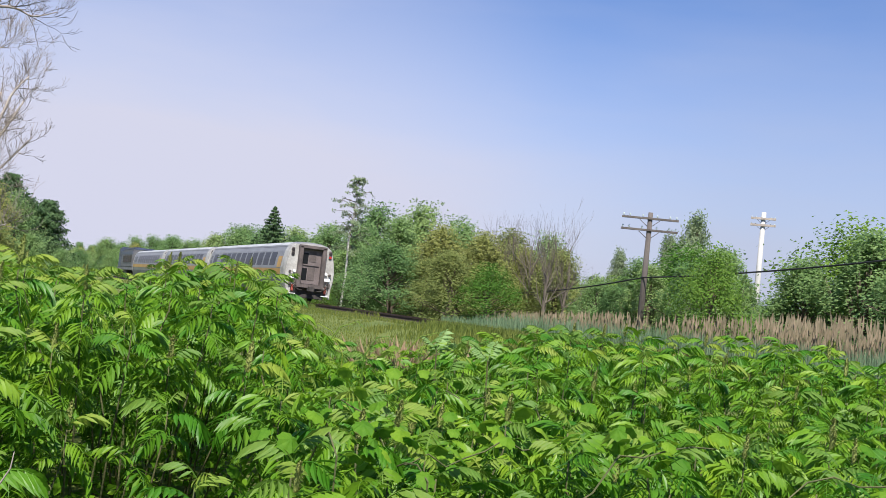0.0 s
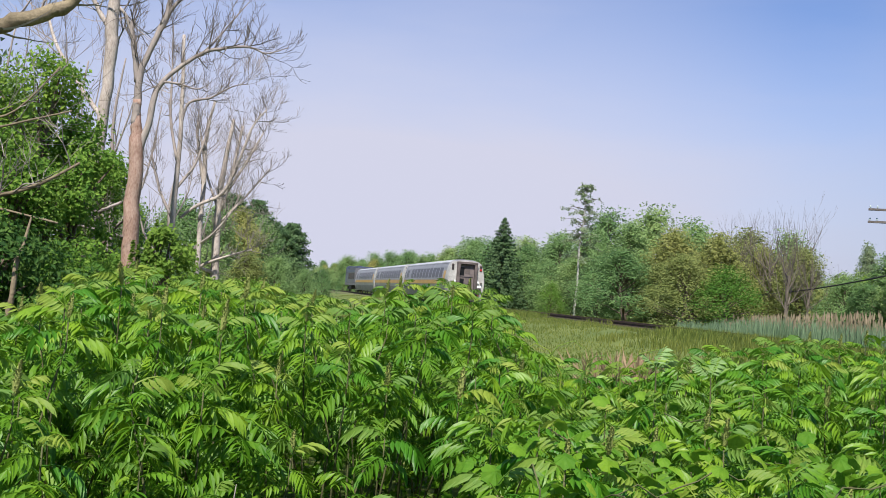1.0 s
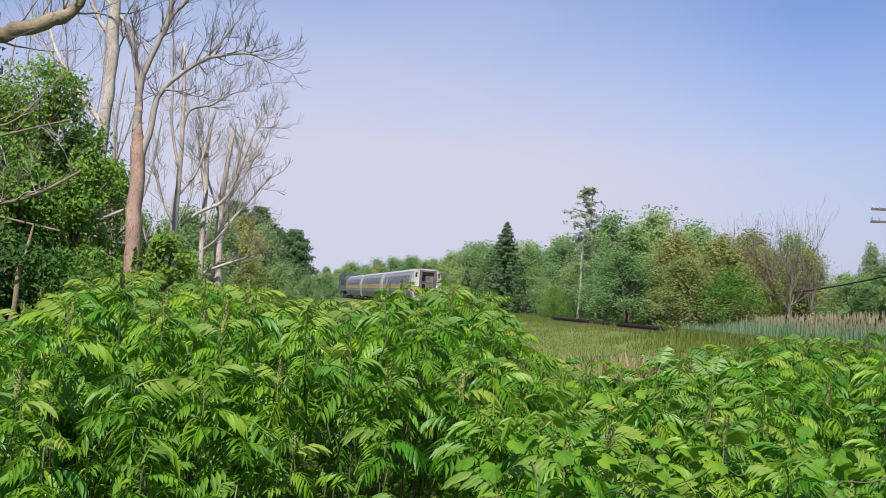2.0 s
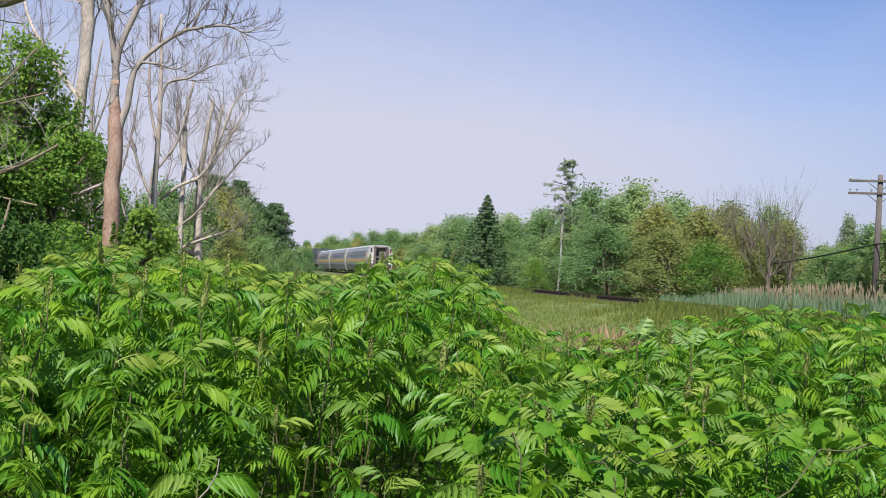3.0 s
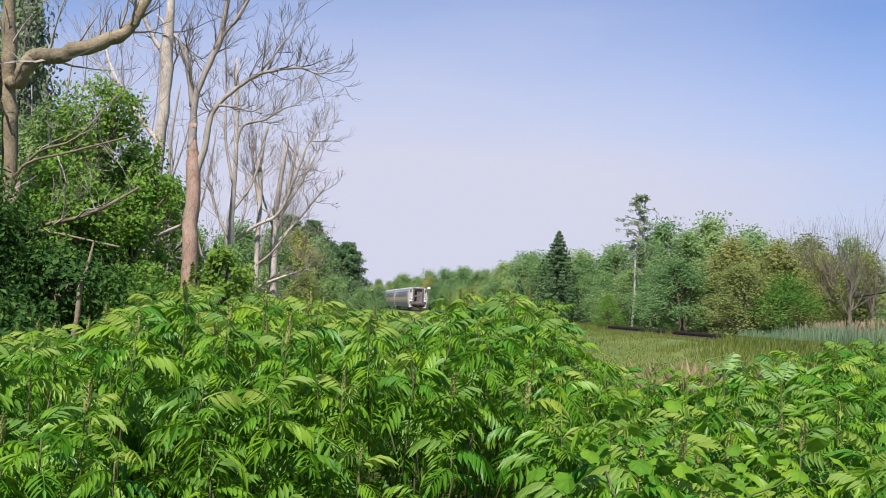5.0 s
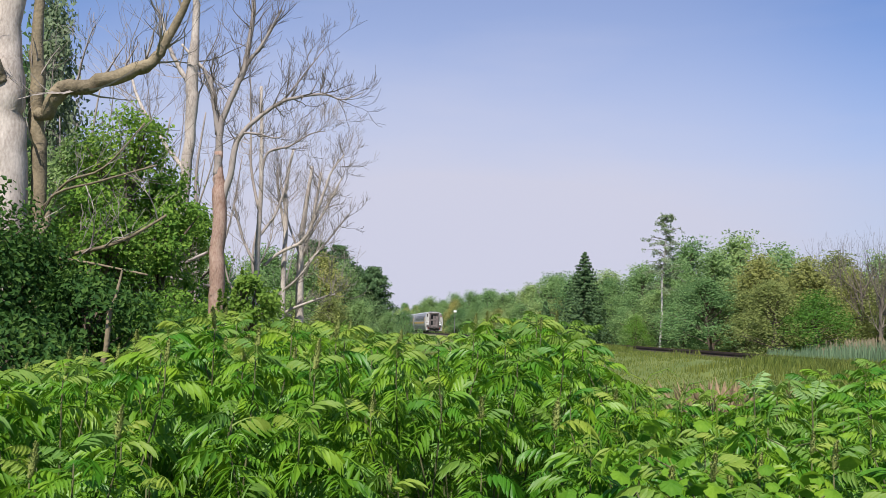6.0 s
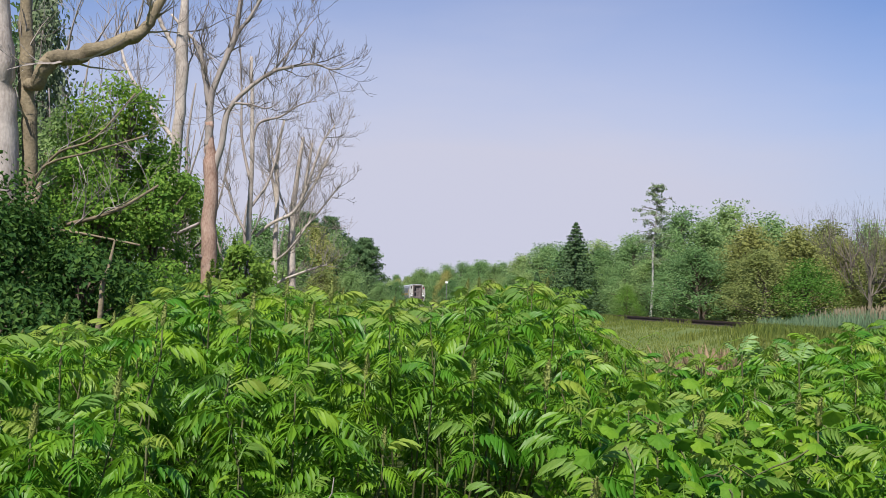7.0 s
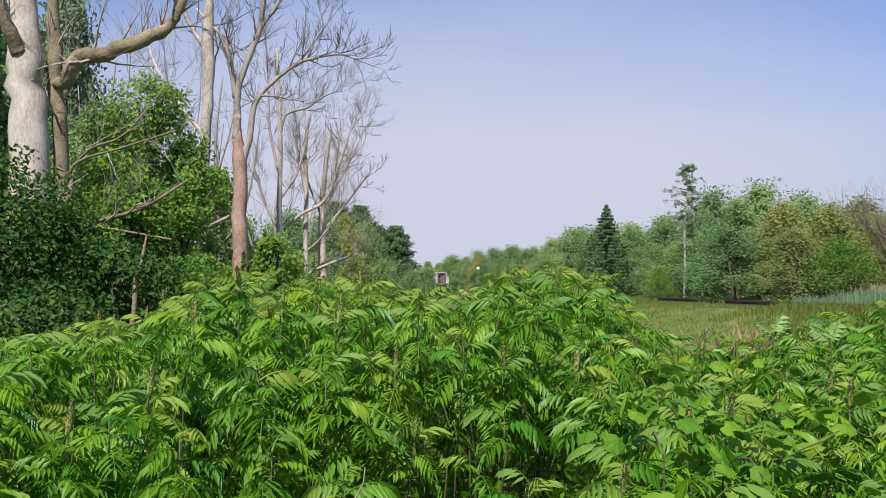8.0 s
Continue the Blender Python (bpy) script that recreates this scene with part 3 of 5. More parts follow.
def leafy_tree(kind, height, width, mat, seed, leaf=0.2, clumps=60, per=42, trunk_mat=None, low=0.15, peak=1.0, label="", spires=1.0, far=False):
    """A tapered trunk with limbs and a ragged crown of many small leaves."""
    rng = np.random.default_rng(seed)
    tree = root(kind, 0, 0, 0, 0, label, "tree" if "tree" in kind else "bush")
    wood = Shape()
    top = Vector((rng.normal(0, 0.04) * height, rng.normal(0, 0.04) * height, height * 0.93))
    r0 = 0.022 * height + 0.02
    pts = [top * (k / 6) + Vector((rng.normal(0, 0.012), rng.normal(0, 0.012), 0)) * height * (0 < k < 6) for k in range(7)]
    pts[0] = Vector((0, 0, -0.15))
    wood.tube(pts, [r0 * (1 - 0.9 * (k / 6) ** 0.8) for k in range(7)], 7)
    wood.out("trunk", trunk_mat or BARK, tree)
    crown, limbs = Shape(), Shape()
    for i in range(clumps):
        h = low + (1 - low) * rng.uniform(0, 1) ** 0.85
        k = max(0.08, math.sin(math.pi * min(1.0, (h - low) / (1 - low) * (0.6 if far else 0.66) + (0.34 if far else 0.24))) ** (1.0 if far else 0.7) * peak)
        if h > 0.92:
            k *= 0.75
        a = rng.uniform(0, 2 * math.pi)
        lump = 1.05 + 0.4 * noise.noise((math.cos(a) * 1.6 + seed, math.sin(a) * 1.6, h * 4.0))
        d = width * 0.5 * k * lump * rng.uniform(0.25, 1.0) ** 0.6 * rng.uniform(0.75, 1.15)
        c = np.array([math.cos(a) * d, math.sin(a) * d, h * height]) + np.array(top) * h * 0.9 * np.array([1, 1, 0])
        w = width * rng.uniform(0.09, 0.17)
        scatter_leaves(crown, c, (w, w, w * (1.35 if far else 0.8)), per, leaf, rng, 0.3, (math.cos(a) * 0.8, math.sin(a) * 0.8, 0), 0.5, far)
        if i % 3 == 0:
            t0 = Vector(top) * max(0.12, h - 0.22)
            mid = t0.lerp(Vector(c), 0.55) + Vector((0, 0, 0.03 * height))
            limbs.tube([t0, mid, c], [r0 * 0.35, r0 * 0.22, r0 * 0.07], 4, False)
    # leading shoots that break the outline: thin spires of foliage round a stem
    for i in range(int(clumps * 0.14 * spires)):
        a, d = rng.uniform(0, 2 * math.pi), width * rng.uniform(0, 0.38)
        top_z = height * (0.99 - (0.95 if far else 0.6) * (d / width) ** 1.1 + rng.uniform(-0.07, 0.04))
        x, y = math.cos(a) * d, math.sin(a) * d
        for k, wide in ((0, 0.018), (1, 0.032), (2, 0.046)):
            scatter_leaves(crown, (x, y, top_z - height * (0.02 + 0.05 * k)), (wide * width, wide * width, 0.035 * height), per // 3, leaf * 0.85, rng, 0.1, (math.cos(a) * 0.5, math.sin(a) * 0.5, 0), 0.5, far)
        limbs.tube([(x * 0.6, y * 0.6, top_z - 0.25 * height), (x, y, top_z)], [r0 * 0.14, r0 * 0.05], 3, False)
    tagged(limbs.out("limb_mass", trunk_mat or BARK, tree), kind="stuff")
    crown.out("crown", mat, tree)
    return tree


def spruce(height, width, seed):
    """A dense cone of drooping boughs round a straight stem."""
    rng = np.random.default_rng(seed)
    tree = root("spruce_tree", 0, 0, 0, 0, "dark green pointed spruce tree above the hedge", "tree")
    wood = Shape()
    wood.tube([(0, 0, -0.1), (0, 0, height * 0.5), (0, 0, height)], [0.16, 0.09, 0.015], 7)
    wood.out("trunk", BARK, tree)
    crown = Shape()
    tiers = 30
    for i in range(tiers):
        h = 0.04 + 0.95 * i / (tiers - 1)
        ln = width * 0.5 * (1 - h) ** 0.85 + 0.06
        m = max(5, int(12 * (1 - h) + 5))
        for k in range(m):
            a = 2 * math.pi * (k + rng.uniform(-0.3, 0.3)) / m
            reach = ln * rng.uniform(0.72, 1.12)
            for j in range(4):
                u = (j + 0.9) / 4
                c = (math.cos(a) * reach * u, math.sin(a) * reach * u, height * h - 0.22 * reach * u + 0.12 * reach * u * u)
                scatter_leaves(crown, c, (0.1 + 0.14 * (1 - h), 0.1 + 0.14 * (1 - h), 0.1), 11, 0.2, rng, 0.3, (math.cos(a), math.sin(a), 0), 0.5, True)
    crown.out("crown", NEEDLE, tree)
    return tree


def pine(height, width, seed):
    """An open pine: tufted, slightly upswept boughs in uneven tiers."""
    rng = np.random.default_rng(seed)
    tree = root("pine_tree", 0, 0, 0, 0, "dark green pine tree with tufted boughs at the wood's edge", "tree", "pine trees")
    wood = Shape()
    wood.tube([(0, 0, -0.1), (0.05, 0, height * 0.5), (0, 0, height * 0.98)], [0.15, 0.1, 0.02], 7)
    wood.out("trunk", BARK, tree)
    crown, boughs = Shape(), Shape()
    for i in range(17):
        h = 0.08 + 0.9 * i / 16
        ln = width * 0.5 * (math.sin(math.pi * min(1.0, 0.3 + 0.68 * h)) ** 0.8 + 0.06)
        m = int(6 + 4 * (1 - h))
        for k in range(m):
            a = 2 * math.pi * (k + rng.uniform(-0.4, 0.4)) / m
            reach = ln * rng.uniform(0.6, 1.2)
            tip = Vector((math.cos(a) * reach, math.sin(a) * reach, height * h + 0.22 * reach))
            boughs.tube([(0, 0, height * h - 0.05), tip], [0.03, 0.01], 3, False)
            for u in (0.45, 0.7, 0.9, 1.05):
                scatter_leaves(crown, Vector((0, 0, height * h - 0.05)).lerp(tip, u), (0.24, 0.24, 0.2), 36, 0.15, rng, 0.0, (math.cos(a) * 0.7, math.sin(a) * 0.7, 0), 0.5, True)
    tagged(boughs.out("limb_mass", BARK, tree), kind="stuff")
    crown.out("crown", PINE, tree)
    return tree


def ragged_tree(height, seed):
    """A thin half-dead birch: white stem, ragged drooping sprays, and hooked bare twigs at the top."""
    rng = np.random.default_rng(seed)
    tree = root("birch_tree", 0, 0, 0, 0, "tall thin half-bare birch with a white stem", "tree")
    wood = Shape()
    line = [(0, 0, -0.1), (0.12, 0, height * 0.25), (0.05, 0, height * 0.5), (0.25, 0, height * 0.7), (0.3, 0, height * 0.86), (0.42, 0, height)]
    wood.tube(line, [0.1, 0.09, 0.075, 0.055, 0.035, 0.012], 8)
    wood.out("trunk", BIRCH, tree, "white birch stem")
    limbs, crown = Shape(), Shape()
    for i in range(74):
        h = rng.uniform(0.4, 0.97)
        a = rng.uniform(0, 2 * math.pi)
        full = piecewise([(0.4, 1.5), (0.55, 1.9), (0.7, 2.1), (0.8, 1.25), (0.9, 0.8), (1.0, 0.5)], h)
        reach = full * rng.uniform(0.35, 1.0)
        b = Vector((0.26, 0, height * h))
        tip = b + Vector((math.cos(a) * reach, math.sin(a) * reach, rng.uniform(-0.1, 0.4) * reach))
        mid = b.lerp(tip, 0.55) + Vector((0, 0, 0.2 * reach))
        limbs.tube([b, mid, tip], [0.028, 0.02, 0.008], 4, False)
        for u in (0.45, 0.7, 0.9, 1.0):
            if rng.uniform() < 0.62 - 0.25 * (h > 0.82):
                c = b.lerp(mid, u / 0.55) if u < 0.55 else mid.lerp(tip, (u - 0.55) / 0.45)
                scatter_leaves(crown, c, (0.26, 0.26, 0.14), 18, 0.17, rng, 0.4, (math.cos(a) * 0.5, math.sin(a) * 0.5, 0))
    for sx, h, w, rise in ((1, 0.86, 1.35, 0.2), (-1, 0.9, 0.8, 0.5), (1, 0.93, 0.6, 0.45), (-1, 0.8, 1.3, 0.1), (1, 0.97, 0.45, 0.05), (-1, 0.95, 0.45, 0.3)):
        b = Vector((0.32, 0, height * h))
        pts = [b, b + Vector((sx * w * 0.4, 0.1, rise)), b + Vector((sx * w * 0.8, 0.1, rise + 0.1)), b + Vector((sx * w, 0, rise - 0.2))]
        limbs.tube(pts, [0.04, 0.032, 0.025, 0.012], 5, False)
        for q in pts[1:]:
            scatter_leaves(crown, q, (0.13, 0.13, 0.13), 16, 0.14, rng)
    tagged(limbs.out("limb_mass", BARK, tree), kind="stuff")
    crown.out("crown", LEAF_GREY, tree)
    return tree


def piecewise(table, x):
    xs, ys = zip(*sorted(table))
    return float(np.interp(x, xs, ys))


def grow(shape, start, way, length, radius, depth, rng, lift=0.25, wild=0.35, kids=(3, 5)):
    """A bare branch that bends and forks."""
    p, w = Vector(start), Vector(way).normalized()
    steps = 5 if depth > 0 else 4
    pts, rad = [p.copy()], [radius]
    for i in range(steps):
        w = (w + Vector(rng.normal(0, wild * 0.45, 3)) + Vector((0, 0, lift * 0.25))).normalized()
        p = p + w * length / steps
        pts.append(p.copy())
        rad.append(max(0.004, radius * (1 - 0.78 * (i + 1) / steps)))
    shape.tube(pts, rad, 5 if radius > 0.03 else 3, False)
    if depth > 0:
        for k in range(rng.integers(*kids) + 1):
            i = int(rng.integers(1, steps + 1))
            side = Vector(rng.normal(0, 1, 3))
            d = ((pts[i] - pts[i - 1]).normalized() + side.normalized() * rng.uniform(0.5, 0.95) + Vector((0, 0, lift))).normalized()
            grow(shape, pts[i], d, length * rng.uniform(0.4, 0.7), rad[i] * 0.6, depth - 1, rng, lift, wild, kids)


# the dead trees stand in the plane that faces heading 13.9: right and up in metres
F13, R13 = (-math.sin(radians(13.9)), math.cos(radians(13.9))), (math.cos(radians(13.9)), math.sin(radians(13.9)))


def facing(depth, right):
    return F13[0] * depth + R13[0] * right, F13[1] * depth + R13[1] * right


def dead_tree(depth, right, trunk, limbs, label, mats, seed, twigs=14, twig_len=1.6, kids=(2, 4), lift=0.3, slim=1.0, twig=0.03):
    """trunk and limbs: lists of (right, up, back, radius) from the tree's base; bare twigs fork from every limb."""
    rng = np.random.default_rng(seed)
    x, y = facing(depth, right)
    z = ground_z(x, y)
    tree = root("dead_tree", x, y, z, 13.9, label, "tree", "dead trees")

    def swept(line):
        """Rounds a line of a few points."""
        pts = [Vector((a, c, b - z)) for a, b, c, _ in line]
        rs = [r * slim for *_, r in line]
        fine, rad = [], []
        for i in range(len(pts) - 1):
            p0, p1, p2, p3 = pts[max(i - 1, 0)], pts[i], pts[i + 1], pts[min(i + 2, len(pts) - 1)]
            for j in range(4):
                t = j / 4
                q = 0.5 * ((2 * p1) + (p2 - p0) * t + (2 * p0 - 5 * p1 + 4 * p2 - p3) * t * t + (3 * p1 - p0 - 3 * p2 + p3) * t ** 3)
                k = rs[i] + (rs[i + 1] - rs[i]) * t
                fine.append(q + Vector(rng.normal(0, 0.1, 3)) * k)
                rad.append(k * rng.uniform(0.95, 1.05) * (1.0 if k > 0.12 else 0.85))
        return fine + [pts[-1]], rad + [rs[-1]]

    pts, rad = swept(trunk)
    s = Shape()
    s.tube(pts, rad, 12)
    s.out("trunk", mats[0], tree, smooth=True)
    twigs_mesh = Shape()
    for line in limbs:
        lp, lr = swept(line)
        s = Shape()
        s.tube(lp, lr, 8)
        s.out("limb", mats[1], tree, smooth=True)
        n = max(2, int(twigs * len(lp) / 16))
        for k in range(n):
            i = int(rng.integers(len(lp) // 4, len(lp)))
            w = (lp[i] - lp[i - 1]).normalized()
            d = w * 0.5 + Vector(rng.normal(0, 0.55, 3)) + Vector((0, 0, lift))
            grow(twigs_mesh, lp[i], d, twig_len * rng.uniform(0.45, 1.0), min(lr[i] * 0.55, twig), 2, rng, lift, 0.35, kids)
    tagged(twigs_mesh.out("twig_mass", mats[2], tree), kind="stuff")
    return tree


def px(d, rows):
    """Rows of (right, height) offsets at depth d, given in thousandths of the distance, to metres."""
    return [(a * d / 1884, 1.7 + b * d / 1884, c, r * d / 1884) for a, b, c, r in rows]


def build_dead_trees():
    dead_tree(18.0, -7.05, px(18, [(4, -190, 0, 42), (3, 160, 0, 37), (-3, 330, 0, 31), (-10, 400, 0, 31), (-14, 480, 0.1, 27), (-20, 640, 0.2, 21)]),
              [px(18, [(48, -150, 0.3, 15), (48, 220, 0.3, 14), (40, 330, 0.3, 14), (30, 440, 0.3, 14), (28, 520, 0.3, 12), (20, 700, 0.4, 8)]),
               px(18, [(40, 360, 0.2, 12), (62, 355, 0.1, 13), (78, 385, 0, 15), (92, 402, 0, 15), (130, 408, 0, 14), (180, 424, 0, 13), (225, 444, 0, 13), (250, 460, 0, 12), (265, 490, 0, 11), (285, 530, 0, 9), (320, 620, 0, 7)]),
               px(18, [(-12, 400, -0.2, 14), (-22, 440, -0.4, 13), (-45, 510, -0.6, 11), (-80, 620, -0.6, 9)]),
               px(18, [(82, 180, 0, 5), (90, 172, -0.3, 7), (85, 140, -0.5, 8), (50, 122, -0.8, 9), (5, 118, -0.9, 7)]),
               px(18, [(60, 190, 0.2, 3.2), (120, 232, -0.3, 2.8), (190, 255, -0.6, 2.2), (260, 330, -0.8, 1.5)]),
               px(18, [(60, 180, 0.2, 3), (120, 205, -0.8, 2.8), (200, 222, -1.2, 2.4), (300, 250, -1.4, 1.5)]), px(18, [(70, 60, -0.6, 4), (150, 95, -1.2, 4.5), (250, 120, -1.6, 4), (330, 165, -1.8, 2)]), px(18, [(60, 100, -0.8, 2.5), (180, 90, -1.4, 2.5), (300, 70, -1.6, 1.8)])],
              "massive bleached dead tree with a heavy arching limb", (DEADWOOD, MOSSWOOD, DEADGREY), 3, 7, 1.3, (1, 3))
    dead_tree(26.0, -5.83, px(26, [(-10, -60, 0, 14), (-4, 60, 0, 12), (0, 250, 0, 11), (4, 370, 0, 12), (0, 420, 0, 13), (4, 500, 0, 10), (0, 600, 0, 7)]),
              [px(26, [(0, 415, 0, 7), (-18, 440, 0, 6), (-40, 480, 0, 5), (-60, 540, 0, 4)]),
               px(26, [(-20, 490, 0, 3), (8, 460, 0, 4), (25, 440, 0, 4), (40, 400, 0, 3)]),
               px(26, [(0, 260, 0, 6), (-60, 330, 0.6, 5), (-110, 400, 1.0, 4), (-140, 470, 1.4, 3)])],
              "pale barkless dead trunk with broken upper limbs", (DEADWOOD, DEADWOOD, DEADGREY), 5, 12, 2.0, slim=0.85, twig=0.022)
    dead_tree(24.0, -4.57, px(24, [(0, -70, 0, 19), (0, 60, 0, 18), (-2, 140, 0, 17), (-2, 215, 0, 16), (-8, 262, 0, 12), (-9, 300, 0, 9.5)]),
              [px(24, [(0, 215, 0, 11), (13, 255, 0, 9), (20, 310, 0, 8), (32, 335, 0, 7), (55, 360, 0, 6), (95, 392, 0, 5), (135, 405, 0, 4), (175, 410, 0, 3), (205, 402, 0, 2), (242, 416, 0, 1)]),
               px(24, [(-8, 255, 0, 12), (-9, 300, 0, 10), (-8, 345, 0, 9), (10, 400, 0, 8), (28, 450, 0, 8), (34, 490, 0, 7), (40, 560, 0, 6), (30, 640, 0, 4)]),
               px(24, [(-12, 330, 0, 7), (-20, 380, 0, 7), (-27, 415, 0, 7), (-28, 436, 0, 6)]),
               px(24, [(28, 450, 0, 6), (48, 480, 0, 5), (66, 510, 0, 4), (90, 560, 0, 3)]),
               px(24, [(95, 392, 0, 3), (115, 415, 0, 3), (145, 458, 0, 2), (168, 490, 0, 1)]),
               px(24, [(32, 335, 0, 4), (60, 332, -0.2, 3), (90, 325, -0.2, 2), (105, 330, -0.2, 1)]),
               px(24, [(-20, 120, 0, 4), (-50, 100, -0.4, 4), (-100, 80, -0.6, 3), (-150, 68, -0.8, 2)]),
               px(24, [(-2, 60, 0, 5), (-60, 70, -0.4, 4), (-130, 84, -0.8, 3)])],
              "reddish peeling dead trunk forking into long grey branches", (REDWOOD, DEADGREY, WOODGREY), 8, 12, 1.0, (2, 4), slim=0.78, twig=0.018)
    dead_tree(30.0, -4.65, px(30, [(0, -60, 0, 9), (2, 80, 0, 8), (3, 210, 0, 7), (0, 310, 0, 6), (-6, 420, 0, 4)]),
              [px(30, [(3, 270, 0, 4), (13, 303, 0, 4), (48, 314, 0, 3), (85, 338, 0, 2), (110, 344, 0, 1)]),
               px(30, [(0, 200, 0, 5), (-20, 280, 0.3, 4), (-25, 360, 0.4, 3), (-30, 440, 0.4, 2)]),
               px(30, [(2, 150, 0, 5), (30, 200, 0.3, 4), (45, 260, 0.4, 3)]),
               px(30, [(0, 100, 0, 5), (-30, 150, 0.5, 4), (-50, 210, 0.6, 3)])],
              "slender grey dead tree with a thicket of bare twigs", (DEADWOOD, DEADGREY, DEADGREY), 11, 18, 1.1, (2, 5), slim=0.7, twig=0.014)
    dead_tree(31.0, -3.95, px(31, [(0, -80, 0, 8), (-3, 160, 0, 7), (-5, 250, 0, 6), (5, 310, 0, 3)]),
              [px(31, [(-3, 160, 0, 5), (-18, 230, 0, 4), (-22, 270, 0, 3)]),
               px(31, [(-35, 100, -0.3, 4), (-10, 123, -0.3, 5), (30, 146, -0.3, 5), (50, 188, -0.3, 5), (65, 238, -0.3, 4), (75, 270, -0.3, 3), (95, 300, -0.2, 2)]),
               px(31, [(0, 60, 0, 4), (25, 80, -0.3, 3), (60, 130, -0.4, 2)])],
              "grey dead tree with a pale sweeping limb", (DEADWOOD, DEADWOOD, DEADGREY), 17, 20, 1.0, (2, 5), slim=0.7, twig=0.014)
    dead_tree(32.0, -3.55, px(32, [(0, -80, 0, 11), (-5, 110, 0, 10), (0, 210, 0, 7), (8, 280, 0, 4)]),
              [px(32, [(0, 120, 0, 5), (15, 200, 0, 4), (25, 270, 0, 3)]),
               px(32, [(0, 140, 0, 5), (35, 210, 0.3, 4), (60, 265, 0.3, 2)]),
               px(32, [(0, 100, 0, 4), (40, 150, 0.2, 3), (75, 200, 0.3, 2)]),
               px(32, [(0, 10, 0, 5), (-25, 20, -0.3, 5), (30, 45, -0.4, 3), (60, 55, -0.4, 2)]),
               px(32, [(-5, 120, 0, 4), (-35, 190, 0.3, 3), (-50, 260, 0.3, 2)])],
              "thick-stemmed dead tree with upright bare branches", (DEADWOOD, DEADWOOD, DEADGREY), 23, 20, 1.05, (2, 5), slim=0.7, twig=0.014)
    # bare trees behind, against the sky
    for k, (d, r, h) in enumerate(((34, -10.6, 9.5), (36, -8.8, 9.0), (34, -7.2, 8.8), (33, -12.2, 9.6), (36, -5.6, 5.6))):
        dead_tree(d, r, [(0, -0.2, 0, 0.16), (0.1, h * 0.35, 0, 0.12), (-0.1, h * 0.7, 0, 0.07), (0.1, h * 0.95, 0, 0.03)],
                  [[(0, h * 0.3, 0, 0.08), (0.9, h * 0.5, 0.2, 0.05), (1.3, h * 0.8, 0.2, 0.02)], [(0, h * 0.35, 0, 0.08), (-0.9, h * 0.55, 0.2, 0.05), (-1.2, h * 0.85, 0.2, 0.02)], [(0, h * 0.6, 0, 0.05), (0.5, h * 0.8, -0.2, 0.03), (0.6, h, -0.2, 0.015)]],
                  "bare grey dead tree at the wood's edge", (DEADGREY, DEADGREY, DEADGREY), 40 + k, 10, 1.8, (2, 4), slim=0.8, twig=0.02)


build_dead_trees()


# height of the wood's skyline as an angle over the eye, by bearing
SKYLINE = [(19, 0.9), (17, 1.0), (15.2, 1.2), (12.5, 1.55), (10.8, 2.2), (9.1, 2.1), (7.3, 3.1), (5, 3.2), (3, 3.6), (1, 4.3), (-1.2, 5.0), (-3, 4.9), (-4.8, 5.0), (-6.1, 4.6), (-7.5, 4.3),
           (-10.6, 4.1), (-12.7, 3.3), (-13.9, 3.6), (-16, 3.9), (-17.8, 5.2), (-19.5, 4.6), (-21, 4.2), (-21.8, 2.2), (-22.5, 3.6), (-23, 4.6), (-25, 6.3), (-27, 7.2), (-34, 8.0), (-60, 9)]


